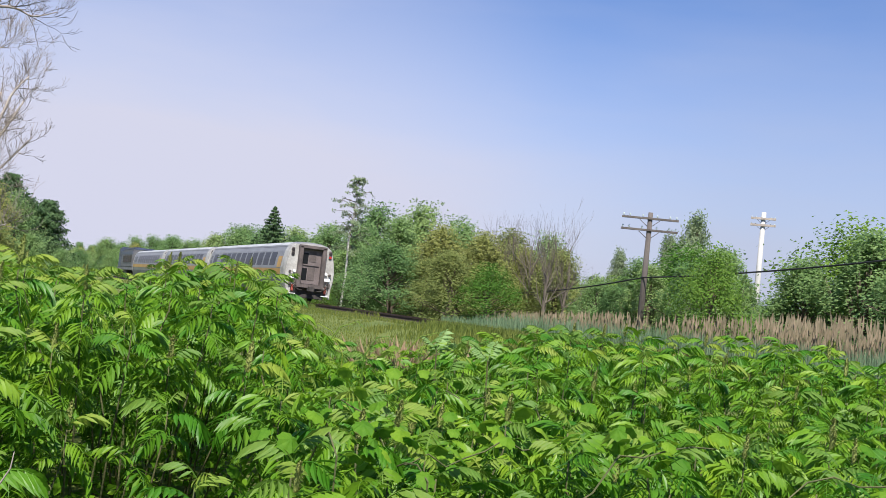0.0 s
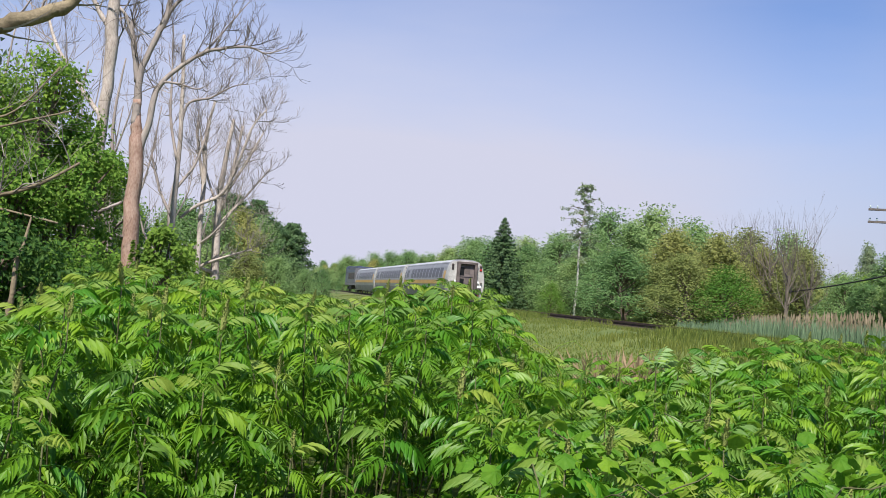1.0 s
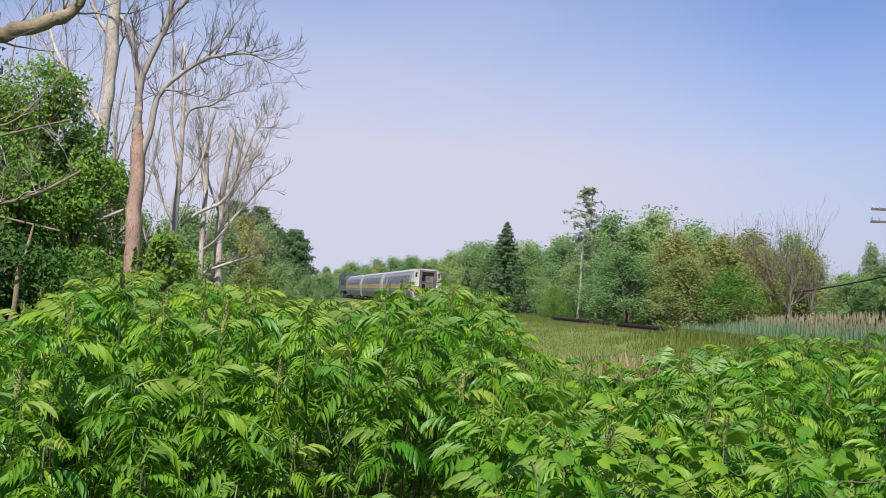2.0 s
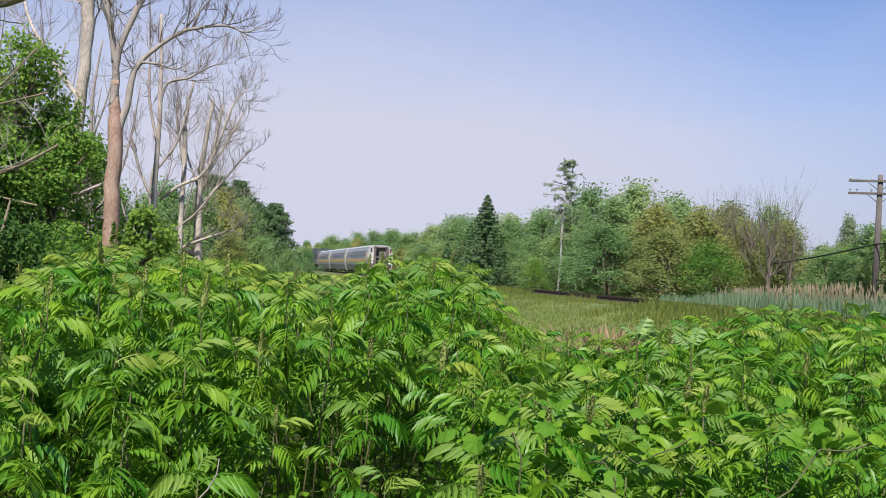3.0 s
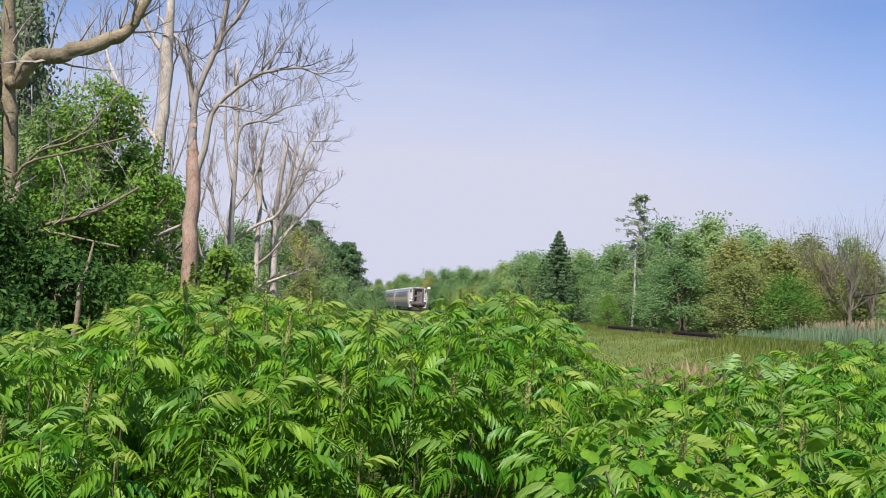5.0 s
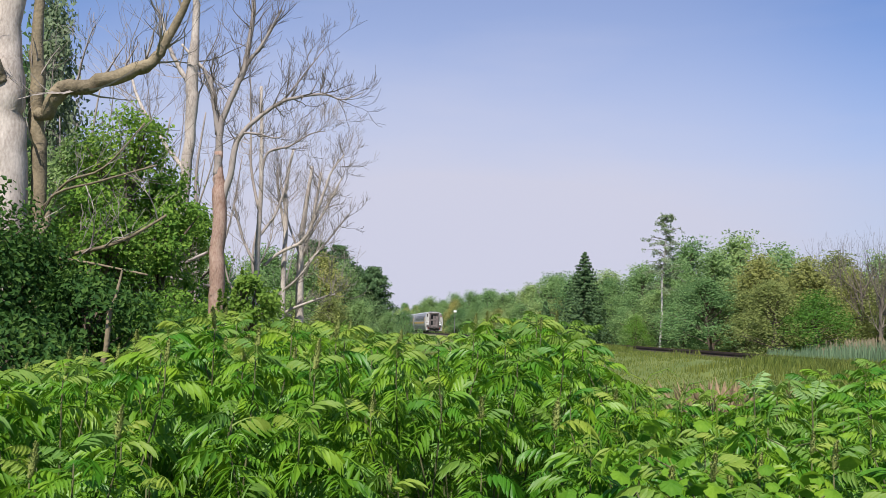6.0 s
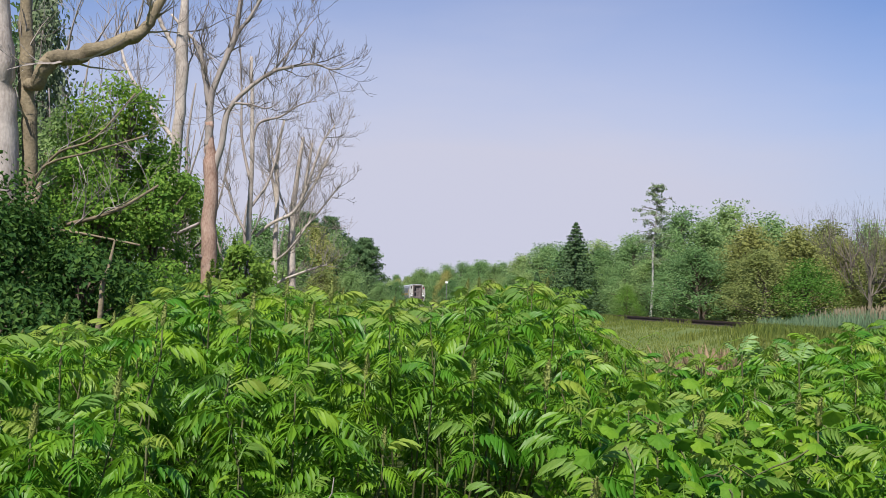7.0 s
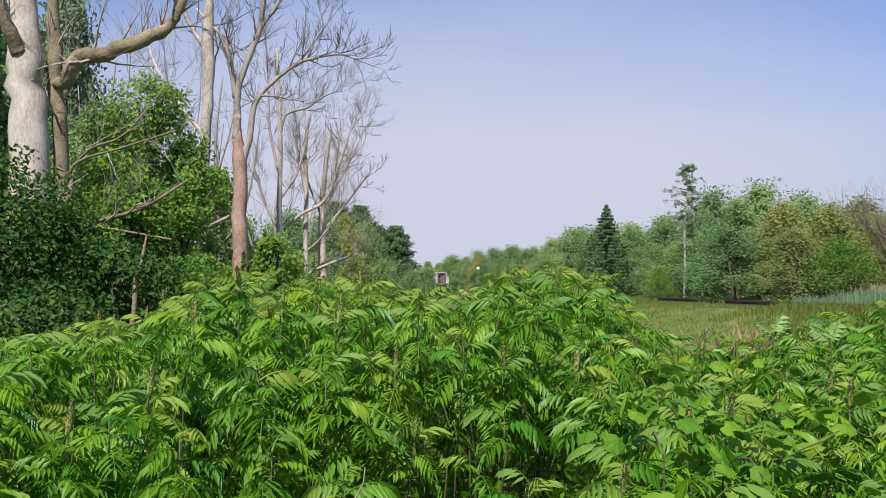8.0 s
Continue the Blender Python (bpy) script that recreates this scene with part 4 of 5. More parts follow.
def build_wood():
    """The mixed wood beyond the line, and what stands on the near side."""
    kinds = []
    for i, (mat, lab) in enumerate(((LEAF_MID_HAZED, "leafy green tree in the mixed wood"), (LEAF_MID_HAZED, "leafy green tree in the mixed wood"), (LEAF_DARK_HAZED, "dark green leafy tree in the wood"),
                                    (LEAF_OLIVE_HAZED, "olive-brown leafy bush at the wood's edge"), (LEAF_OLIVE_HAZED, "olive-green leafy tree at the wood's edge"), (LEAF_BRIGHT, "bright green leafy bush at the wood's edge"),
                                    (LEAF_GREY, "grey-green leafy tree in the wood"))):
        kind = "leafy_bush" if "bush" in lab else "leafy_tree"
        t = leafy_tree(kind, 8.0, (5.2, 4.4, 5.0, 5.2, 4.6, 6.5, 4.4)[i], mat, 100 + i, 0.17, 104, 104, None, 0.0 if i in (3, 4, 5) else 0.03, 1.0, lab, (1.5, 2.0, 1.6, 0.8, 1.1, 0.6, 1.8)[i], True)
        tagged(t, group="trees of the wood beyond the railway")
        kinds.append(t)
    used = set()
    rng = np.random.default_rng(7)

    def plant(i, x, y, h, wide=1.0):
        k = h / 8.0
        m = pose(x, y, ground_z(x, y) - 0.05, 0, 0, rng.uniform(0, 360)) @ Matrix.Diagonal((k * wide, k * wide, k, 1))
        if i not in used:
            used.add(i)
            t = kinds[i]
        else:
            t = copy_thing(kinds[i], pose(0, 0, 0))
        t.matrix_basis = m

    # rows that follow the line, the nearest the lowest
    for row, (r, share_h, step) in enumerate(((8.9, 0.6, 0.05), (11.5, 0.9, 0.055), (16.0, 0.95, 0.06))):
        az = 14.6
        while az > -34:
            q = TRACK + r + rng.uniform(-1.2, 1.2)
            ang = 18.5 - az
            if ang > 3.2:
                d = q / math.sin(radians(ang))
                if az < -7 and row == 0:
                    d *= 1.25
                if az < -7:
                    d += 9
                h_top = 1.7 + d * math.tan(radians(piecewise(SKYLINE, az))) - 0.87
                h = h_top * share_h * rng.uniform(0.93, 1.08)
                if -14.6 < az < -11.5 and row > 0:
                    h *= 0.82
                x, y = bearing(az, d)
                mix = (3, 4, 4, 5, 0) if (-12 < az < -2.5 and row < 2) else ((0, 1, 2, 0, 4) if az > -12 else (0, 1, 1, 2, 5))
                plant(int(mix[int(rng.integers(0, 5))]), x, y, max(1.6, h), rng.uniform(1.3, 1.65) * (1.2 if share_h < 0.7 else 1.0))
                width = 0.65 * max(2.0, h) * 0.72
                az -= max(0.5, math.degrees(width / d))
            else:
                az -= 0.5
    # the bright bush beside the birch
    x, y = bearing(2.4, 80)
    plant(5, x, y, 2.3, 1.3)
    # the rounded tree beside the pole
    x, y = bearing(-18.3, 47)
    plant(5, x, y, 4.5, 1.15)
    for az, d, h, w in ((-16.9, 76, 8.9, 0.75), (-15.9, 78, 7.6, 0.7), (-13.4, 84, 6.6, 0.7)):
        x, y = bearing(az, d)
        plant(6, x, y, h, w)
    # far woods that close the view along the line
    for k in range(26):
        az = 24 - 0.55 * k
        d = 300 + 60 * rng.uniform()
        x, y = bearing(az, d)
        if abs(x * ACROSS[0] + y * ACROSS[1] - TRACK) > 7:
            plant(int(rng.integers(0, 3)), x, y, 1.7 + d * math.tan(radians(1.3 * rng.uniform(0.8, 1.15))), 1.9)
    # near side of the line: the green wall behind the dead trees
    for az, d, h, i, w in ((17.3, 72, 4.8, 0, 1.2), (18.0, 66, 5.2, 0, 1.2), (19.3, 60, 5.4, 4, 1.2), (20.4, 56, 5.0, 0, 1.2), (21.6, 52, 5.0, 2, 1.2), (17.0, 82, 5.4, 0, 1.1),
                        (22.8, 48, 4.2, 0, 1.0), (24.2, 46, 4.2, 2, 1.0), (17.2, 60, 3.0, 0, 1.4), (18.7, 50, 2.9, 4, 1.4), (20.6, 44, 2.7, 0, 1.4), (22.5, 38, 2.4, 0, 1.4), (14.7, 90, 3.0, 0, 1.3), (15.6, 64, 2.6, 0, 1.4),
                        (15.2, 100, 3.4, 1, 1.3), (26, 44, 5.0, 2, 1.0), (28, 42, 6.0, 2, 1.1), (30.5, 40, 7.0, 2, 1.0), (33.6, 38, 12.0, 6, 0.55), (36, 34, 7.0, 2, 1.0), (38.5, 32, 12.0, 2, 0.9), (42, 30, 12.0, 2, 1.1), (46, 26, 12, 2, 1.2), (52, 22, 11, 2, 1.3)):
        x, y = bearing(az, d)
        plant(i, x, y, h, w)
    for i, t in enumerate(kinds):
        if i not in used:
            x, y = bearing(-40 - i, 70)
            t.matrix_basis = pose(x, y, ground_z(x, y))


build_wood()


def place(thing, az, d, turn=0.0, dz=0.0):
    x, y = bearing(az, d)
    thing.matrix_basis = pose(x, y, ground_z(x, y) + dz, 0, 0, turn)
    return thing


place(spruce(8.7, 7.6, 4), 5.2, 103)
place(spruce(4.4, 2.6, 9), 7.2, 124)
place(ragged_tree(10.7, 6), 1.2, 86, 10)
for az, d, h, w in ((16.45, 72, 5.6, 3.0), (18.35, 68, 6.7, 3.2), (17.5, 76, 5.9, 3.0), (19.6, 64, 6.6, 3.4)):
    place(pine(h, w, int(az * 10)), az, d, 50 * az)
# bare trees in the wood's edge
for k, (az, d, h) in enumerate(((-6.6, 84, 7.7), (-7.7, 86, 7.9), (-8.7, 84, 8.3), (-9.4, 86, 8.4), (-10.1, 84, 8.3), (-9.6, 78, 6.6), (-10.6, 80, 5.6))):
    rng_ = np.random.default_rng(70 + k)
    d, h = d * 0.86, h * 0.8
    x_, y_ = bearing(az, d)
    bare = root("dead_tree", x_, y_, ground_z(x_, y_), 40 * k, "bare grey tree among the green wood", "tree", "bare trees in the wood")
    s_ = Shape()
    s_.tube([(0, 0, -0.1), (0.1, 0, h * 0.4), (0.05, 0.1, h * 0.7)], [0.12, 0.09, 0.05], 6)
    s_.out("trunk", WOODGREY, bare)
    s_ = Shape()
    for j in range(16):
        grow(s_, (0.05, 0.05, h * rng_.uniform(0.2, 0.7)), Vector(rng_.normal(0, 0.5, 3)) + Vector((0, 0, 1.0)), h * rng_.uniform(0.28, 0.46), 0.04, 2, rng_, 0.5, 0.25, (2, 5))
    tagged(s_.out("twig_mass", WOODGREY, bare), kind="stuff")

# leafy trees among the dead ones on the near side
for kind_, az, d, h, w, mat_, leaf_, cl_, lab_ in (
        ("leafy_tree", 29.4, 21.0, 5.5, 2.7, LEAF_NEAR, 0.11, 95, "leafy young ash tree among dead trunks"),
        ("leafy_tree", 26.6, 27.0, 4.4, 2.2, LEAF_NEAR, 0.12, 80, "leafy young tree in front of dead trunks"),
        ("leafy_tree", 30.6, 19.5, 3.9, 2.4, LEAF_NEAR, 0.11, 100, "leafy young ash tree among dead trunks"),
        ("leafy_tree", 28.0, 20.0, 4.2, 1.8, LEAF_NEAR, 0.11, 75, "leafy young ash tree among dead trunks"),
        ("leafy_tree", 32.2, 22.5, 5.2, 2.8, LEAF_MID_HAZED, 0.12, 110, "leafy young ash tree among dead trunks"),
        ("ivy_thicket_tree", 34.4, 17.2, 2.8, 2.8, LEAF_IVY_SHADED, 0.11, 110, "ivy-covered thicket round a dead trunk"),
        ("ivy_thicket_tree", 38.0, 16.5, 3.4, 3.4, LEAF_IVY_SHADED, 0.12, 120, "ivy-covered thicket round a dead trunk, its colour darkened for shade"),
        ("leafy_bush", 31.0, 16.5, 2.2, 2.6, LEAF_IVY_SHADED, 0.11, 90, "low leafy bush under the dead trees"),
        ("leafy_bush", 27.8, 18.5, 1.9, 2.4, LEAF_NEAR, 0.11, 80, "low leafy bush under the dead trees"),
        ("leafy_bush", 25.4, 19.5, 1.35, 1.8, LEAF_NEAR, 0.11, 70, "low leafy bush under the dead trees"),
        ("leafy_bush", 23.5, 19.5, 2.6, 1.25, LEAF_BRIGHT, 0.11, 60, "small bright green bush before a dead trunk"),
        ("leafy_bush", 35.0, 14.5, 1.7, 2.6, LEAF_IVY_SHADED, 0.11, 80, "low leafy bush under the dead trees, its colour darkened for shade"),
        ("leafy_bush", 21.0, 24.0, 1.6, 2.4, LEAF_NEAR, 0.13, 60, "low leafy bush under the dead trees"),
        ("leafy_bush", 18.6, 27.0, 1.6, 2.4, LEAF_NEAR, 0.13, 60, "low leafy bush under the dead trees")):
    place(leafy_tree(kind_, h, w, mat_, int(az * 10), leaf_ * 0.85, cl_, 90, None, 0.02 if "bush" in kind_ or "ivy" in kind_ else 0.12, 1.0, lab_), az, d)


def blades(name, spots, heights, width, mat, label, category, seed, plume=0.0, lean=0.25):
    """Many upright blades, in one mesh; plume: a wider head on top."""
    rng = np.random.default_rng(seed)
    s = Shape()
    for (x, y), h in zip(spots, heights):
        z = ground_z(x, y) - 0.03
        a = rng.uniform(0, math.pi)
        cx, cy = math.cos(a) * width, math.sin(a) * width
        lx, ly = rng.normal(0, lean) * h, rng.normal(0, lean) * h
        k = len(s.v)
        s.v += [(x - cx, y - cy, z), (x + cx, y + cy, z), (x + cx * 0.8 + lx * 0.4, y + cy * 0.8 + ly * 0.4, z + h * 0.6), (x - cx * 0.8 + lx * 0.4, y - cy * 0.8 + ly * 0.4, z + h * 0.6), (x + lx, y + ly, z + h)]
        s.f += [(k, k + 1, k + 2, k + 3), (k + 3, k + 2, k + 4)]
        if plume:
            k = len(s.v)
            s.v += [(x + lx * 0.8, y + ly * 0.8, z + h * 0.86), (x + lx + plume, y + ly, z + h * 0.95), (x + lx * 1.2, y + ly * 1.2, z + h * 1.1), (x + lx - plume, y + ly, z + h * 0.95)]
            s.f.append((k, k + 1, k + 2, k + 3))
    ob = s.out(name, mat)
    return tagged(ob, label, category, kind="stuff")


def build_grass():
    rng = np.random.default_rng(21)
    spots, hs = [], []
    while len(spots) < 110000:
        s, r = rng.uniform(14, 150) if rng.uniform() < 0.35 else rng.uniform(14, 75), rng.uniform(-13, 9.5)
        x, y = on_track(s, r)
        if abs(r) < 1.5 and rng.uniform() < 0.45 or (39 < s < 57 and -2.6 < r < -0.7 and rng.uniform() < 0.85):
            continue
        if noise.noise((x * 0.25, y * 0.25, 5)) < -0.25:
            continue
        spots.append((x, y))
        hs.append(0.1 * rng.uniform(0.5, 1.5) * (1.6 if r > 5 else 1.0) * (3.0 if s < 37 and -5 < r < -1.9 else 1.0))
    # taller tufts hide most of the near rail
    while len(spots) < 128000:
        s, r = rng.uniform(20, 85), rng.uniform(-2.3, -0.84)
        x, y = on_track(s, r)
        shows = 38 < s < 57 and noise.noise((s * 0.8, 0, 9)) < 0.4
        spots.append((x, y))
        hs.append(rng.uniform(0.1, 0.22) if shows else (rng.uniform(0.3, 0.5) if s < 39 else rng.uniform(0.24, 0.44)))
    blades("meadow_grass", spots, hs, 0.013, GRASS, "olive green and tan meadow grass along the railway", "grass", 22)
    spots, hs = [], []
    while len(spots) < 3000:
        az = rng.uniform(-36, -6.5)
        q = TRACK + rng.uniform(6.5, 12.0)
        d = q / math.sin(radians(18.5 - az))
        x, y = bearing(az, d)
        k = smooth_step(-6.5, -12, az) if az > -12 else 1.0
        if noise.noise((x * 0.35, y * 0.35, 1)) < -0.02:
            continue
        spots.append((x, y))
        hs.append((1.5 + 0.4 * (1 - smooth_step(-24, -14, az))) * rng.uniform(0.45, 1.15) * (0.7 + 0.3 * (1 - smooth_step(-14, -6.5, az))))
    blades("dry_reeds", spots, hs, 0.018, REED_DRY, "tall dry tan reeds beyond the railway", "reeds", 23, 0.035, 0.06)
    spots, hs = [], []
    while len(spots) < 12000:
        az = rng.uniform(-36, -4.2)
        q = TRACK + rng.uniform(4.0, 8.5)
        d = q / math.sin(radians(18.5 - az))
        x, y = bearing(az, d)
        spots.append((x, y))
        hs.append(1.25 * rng.uniform(0.5, 1.1) * (0.5 + 0.5 * (1 - smooth_step(-9, -4.2, az))))
    blades("green_reeds", spots, hs, 0.02, REED_GREEN, "young blue-green reeds before the dry ones", "reeds", 24, 0, 0.12)
    # a patch of dry weeds this side of the line
    spots, hs = [], []
    while len(spots) < 420:
        x, y = bearing(rng.normal(-2.0, 1.0), rng.uniform(12.2, 13.5))
        spots.append((x, y))
        hs.append(rng.uniform(0.5, 1.12))
    blades("dry_weeds", spots, hs, 0.004, WEED, "dry reddish weeds behind the shrubs", "weeds", 25, 0.014, 0.26)


build_grass()


# ---------------------------------------------------------------- poles and wire
def utility_pole(az, d, top, arm, mat, turn, label, arms, lean=0.0):
    x, y = bearing(az, d)
    z0 = ground_z(x, y)
    pole = root("utility_pole", x, y, z0, turn, label, "utility pole")
    s = Shape()
    s.tube([(0, 0, -0.3), (0, 0, top * 0.5), (lean, 0, top)], [0.19, 0.165, 0.13] if mat == POLEWOOD else [0.27, 0.25, 0.21], 12)
    s.out("post", mat, pole, smooth=True)
    for z in arms:
        a = part("crossarm", box(arm, 0.1, 0.12 if mat == POLEWOOD else 0.2, (0, -0.16 if mat == POLEWOOD else -0.3, z), 0.012), POLEWOOD if mat == POLEWOOD else DEADGREY, pole)
        for sx in (-1, 1):
            b = Shape()
            b.tube([(sx * 0.55, 0.2, z - 0.05), (0.0, 0.2, z - 0.5)], [0.02, 0.02], 5)
            b.out("brace", POLEWOOD, a)
            for k in range(4):
                px_ = sx * (arm * 0.5 - 0.1 - 0.35 * k)
                if k == 2:
                    continue
                b = Shape()
                b.tube([(px_, 0.16, z + 0.05), (px_, 0.16, z + 0.12), (px_, 0.16, z + 0.14), (px_, 0.16, z + 0.22), (px_, 0.16, z + 0.25)], [0.015, 0.015, 0.05, 0.045, 0.02], 8)
                b.out("insulator", INSULATOR, a, "glass insulator")
    return pole


utility_pole(-14.65, 60.0, 7.55, 3.1, POLEWOOD, -12, "old wooden utility pole with two crossarms and insulators", (7.2, 6.55))
utility_pole(-20.42, 100.0, 12.7, 2.2, POLE_PALE, -20.0, "pale sunlit utility pole with short crossarms", (12.1, 11.5))
wire = Shape()
a_, b_, c_ = Vector((*bearing(-0.5, 100), 4.2)), Vector((*bearing(-14.6, 59.8), 4.62)), Vector((*bearing(-58, 34), 8.8))
line_ = []
for p0_, p1_, sag_ in ((a_, b_, 1.3), (b_, c_, 0.75)):
    for i_ in range(16):
        t_ = i_ / 16
        line_.append(p0_.lerp(p1_, t_) - Vector((0, 0, sag_ * 4 * t_ * (1 - t_))))
line_.append(c_)
wire.tube(line_, [0.04] * len(line_), 6)
tagged(wire.out("overhead_cable", CABLE), "black sagging overhead cable on the pole", "cable")

# two small white trackside signs
for az_, d_, h_sign in ((14.8, 205, 3.9), (12.02, 185, 4.2)):
    x_, y_ = bearing(az_, d_)
    sign = root("trackside_sign", x_, y_, ground_z(x_, y_), az_, "small white trackside sign on a thin post", "sign", "trackside signs")
    s_ = Shape()
    s_.tube([(0, 0, -0.2), (0, 0, h_sign)], [0.06, 0.05], 8)
    s_.out("post", SKIRT, sign)
    part("plate", box(0.5, 0.04, 0.32, (0, -0.07, h_sign - 0.1), 0.01), WHITE_PART, sign, "white plate")


# ---------------------------------------------------------------- the sumac thicket in front
def sumac_leaf(name, seed, length, pairs, droop, mat, curl=0.0, fine=True):
    """A compound leaf: an arching stalk with paired, hanging, folded leaflets. It grows along +x."""
    rng = np.random.default_rng(seed)
    s = Shape()
    pts = []
    p, a = Vector((0, 0, 0)), radians(22)
    n = 5 if fine else 3
    for i in range(n + 1):
        pts.append(p.copy())
        a -= radians(droop) / n * (0.5 + i / n)
        p = p + Vector((math.cos(a), 0.06 * math.sin(seed + i * 0.8), math.sin(a))) * length / n
    s.tube(pts, [0.0045 - 0.0035 * i / n for i in range(n + 1)], 3, False)
    arr = [(pts[min(int(u * n), n - 1)].lerp(pts[min(int(u * n) + 1, n)], u * n - int(u * n)), (pts[min(int(u * n) + 1, n)] - pts[min(int(u * n), n - 1)]).normalized()) for u in [0.2 + 0.78 * (i / (pairs - 1)) for i in range(pairs)]]

    def leaflet(b, way, up, ln, wd):
        across = way.cross(up).normalized()
        up = across.cross(way).normalized()
        k = len(s.v)
        sag = Vector((0, 0, -1))
        if not fine:
            mid = b + way * ln * 0.45 + sag * ln * 0.04
            s.v += [b, mid + across * wd * 0.5 + up * wd * 0.18, mid, mid - across * wd * 0.5 + up * wd * 0.18, b + way * ln + sag * ln * 0.24]
            s.f += [(k, k + 2, k + 1), (k, k + 3, k + 2), (k + 1, k + 2, k + 4), (k + 2, k + 3, k + 4)]
            return
        m1 = b + way * ln * 0.35 + sag * ln * 0.02
        m2 = b + way * ln * 0.7 + sag * ln * 0.09
        tip = b + way * ln + sag * ln * 0.24
        s.v += [b, m1 + across * wd * 0.5 + up * wd * 0.13, m1, m1 - across * wd * 0.5 + up * wd * 0.13, m2 + across * wd * 0.36 + up * wd * 0.12, m2, m2 - across * wd * 0.36 + up * wd * 0.12, tip]
        s.f += [(k, k + 2, k + 1), (k, k + 3, k + 2), (k + 1, k + 2, k + 5, k + 4), (k + 2, k + 3, k + 6, k + 5), (k + 4, k + 5, k + 7), (k + 5, k + 6, k + 7)]

    for i, (b, t) in enumerate(arr):
        u = i / (pairs - 1)
        ln = length * 0.36 * (0.75 + 0.5 * math.sin(math.pi * (0.15 + 0.75 * u))) * rng.uniform(0.85, 1.1)
        for sign in (-1, 1):
            out = Vector((0, sign, 0))
            way = (t * rng.uniform(0.35, 0.6) + out * 0.9 + Vector((0, 0, -rng.uniform(0.1, 0.85) - curl))).normalized()
            leaflet(b, way, Vector((0, 0, 1)) + out * 0.3, ln, ln * 0.3)
    leaflet(pts[-1], (pts[-1] - pts[-2]).normalized(), Vector((0, 0, 1)), length * 0.27, length * 0.075)
    me = bpy.data.meshes.new(name)
    me.from_pydata([tuple(v) for v in s.v], [], s.f)
    me.materials.append(mat)
    me.update()
    return me


LEAVES = [sumac_leaf("leaf", 1 + i, 0.18 + 0.012 * i, 6 + i % 3, 60 + 12 * i, SUMAC, 0.1 * (i % 3)) for i in range(6)]
LEAVES_PLAIN = [sumac_leaf("leaf", 51 + i, 0.19 + 0.018 * i, 6 + i % 2, 55 + 12 * i, SUMAC, 0.1 * (i % 3), False) for i in range(5)]
LEAVES_YOUNG = [sumac_leaf("leaf", 21 + i, 0.15 + 0.018 * i, 6 + i % 2, 60 + 15 * i, SUMAC_YOUNG, 0.25) for i in range(4)]
LEAF_FLIPPED = sumac_leaf("leaf", 31, 0.4, 8, 40, PALE_LEAF, -0.2)


def panicle_mesh(seed):
    """A slender upright cone of small flower buds."""
    rng = np.random.default_rng(seed)
    s = Shape()
    s.tube([(0, 0, 0), (0.003, 0, 0.05), (0.007, 0, 0.1), (0.009, 0, 0.14)], [0.009, 0.014, 0.009, 0.003], 6)
    n = 90
    h = rng.uniform(0.0, 0.135, n)
    a = rng.uniform(0, 6.28, n)
    r = 0.02 * np.sin(np.pi * (0.22 + 0.75 * h / 0.14))
    pos = np.stack([np.cos(a) * r + h * 0.06, np.sin(a) * r, h], 1)
    d = np.stack([np.cos(a), np.sin(a), np.full(n, 0.9)], 1) * rng.uniform(0.004, 0.009, (n, 1))
    s.quads(pos, d, np.stack([-np.sin(a), np.cos(a), np.zeros(n)], 1) * 0.005)
    me = bpy.data.meshes.new("flower_cone")
    me.from_pydata([tuple(v) for v in s.v], [], s.f)
    me.materials.append(PANICLE)
    return me


PANICLES = [panicle_mesh(k) for k in range(2)]

# how high the thicket reaches, as an angle over the eye, by bearing; and its height by distance
RIM = [(46, -3.5), (40, -3.0), (34, -2.6), (30, -1.8), (27.5, -0.7), (25.8, 0.5), (23, 0.5), (20, 0.3), (18.3, 0.2), (16.5, -0.35), (14.6, -0.35), (13.2, -0.35), (12.3, -0.1), (11.0, 0.7), (9.4, 1.05), (7, 1.0), (5.4, 0.5), (4.2, -0.8), (3.3, -2.2),
       (1.3, -2.8), (-0.5, -2.8), (-4.2, -2.0), (-8.4, -0.9), (-13.6, -0.2), (-17, -0.3), (-23, 0.05), (-27, -0.25), (-40, 0.0)]
RISE_LEFT = [(2.4, 0.2), (4.2, 0.25), (4.3, 1.13), (4.7, 1.22), (5.0, 1.32), (5.5, 1.6), (6.2, 1.8), (12, 1.8)]
RISE_MID = [(2.4, 0.3), (3.1, 0.75), (3.7, 1.05), (4.05, 1.0), (4.25, 0.35), (4.95, 0.35), (5.05, 1.2), (5.6, 1.42), (6.4, 1.66), (7.2, 1.9), (12, 1.9)]
RISE_RIGHT = [(2.4, 0.5), (3.2, 0.85), (4.0, 1.12), (4.8, 1.22), (5.6, 1.2), (6.4, 1.25), (7.5, 1.42), (10, 1.75), (13, 1.75)]


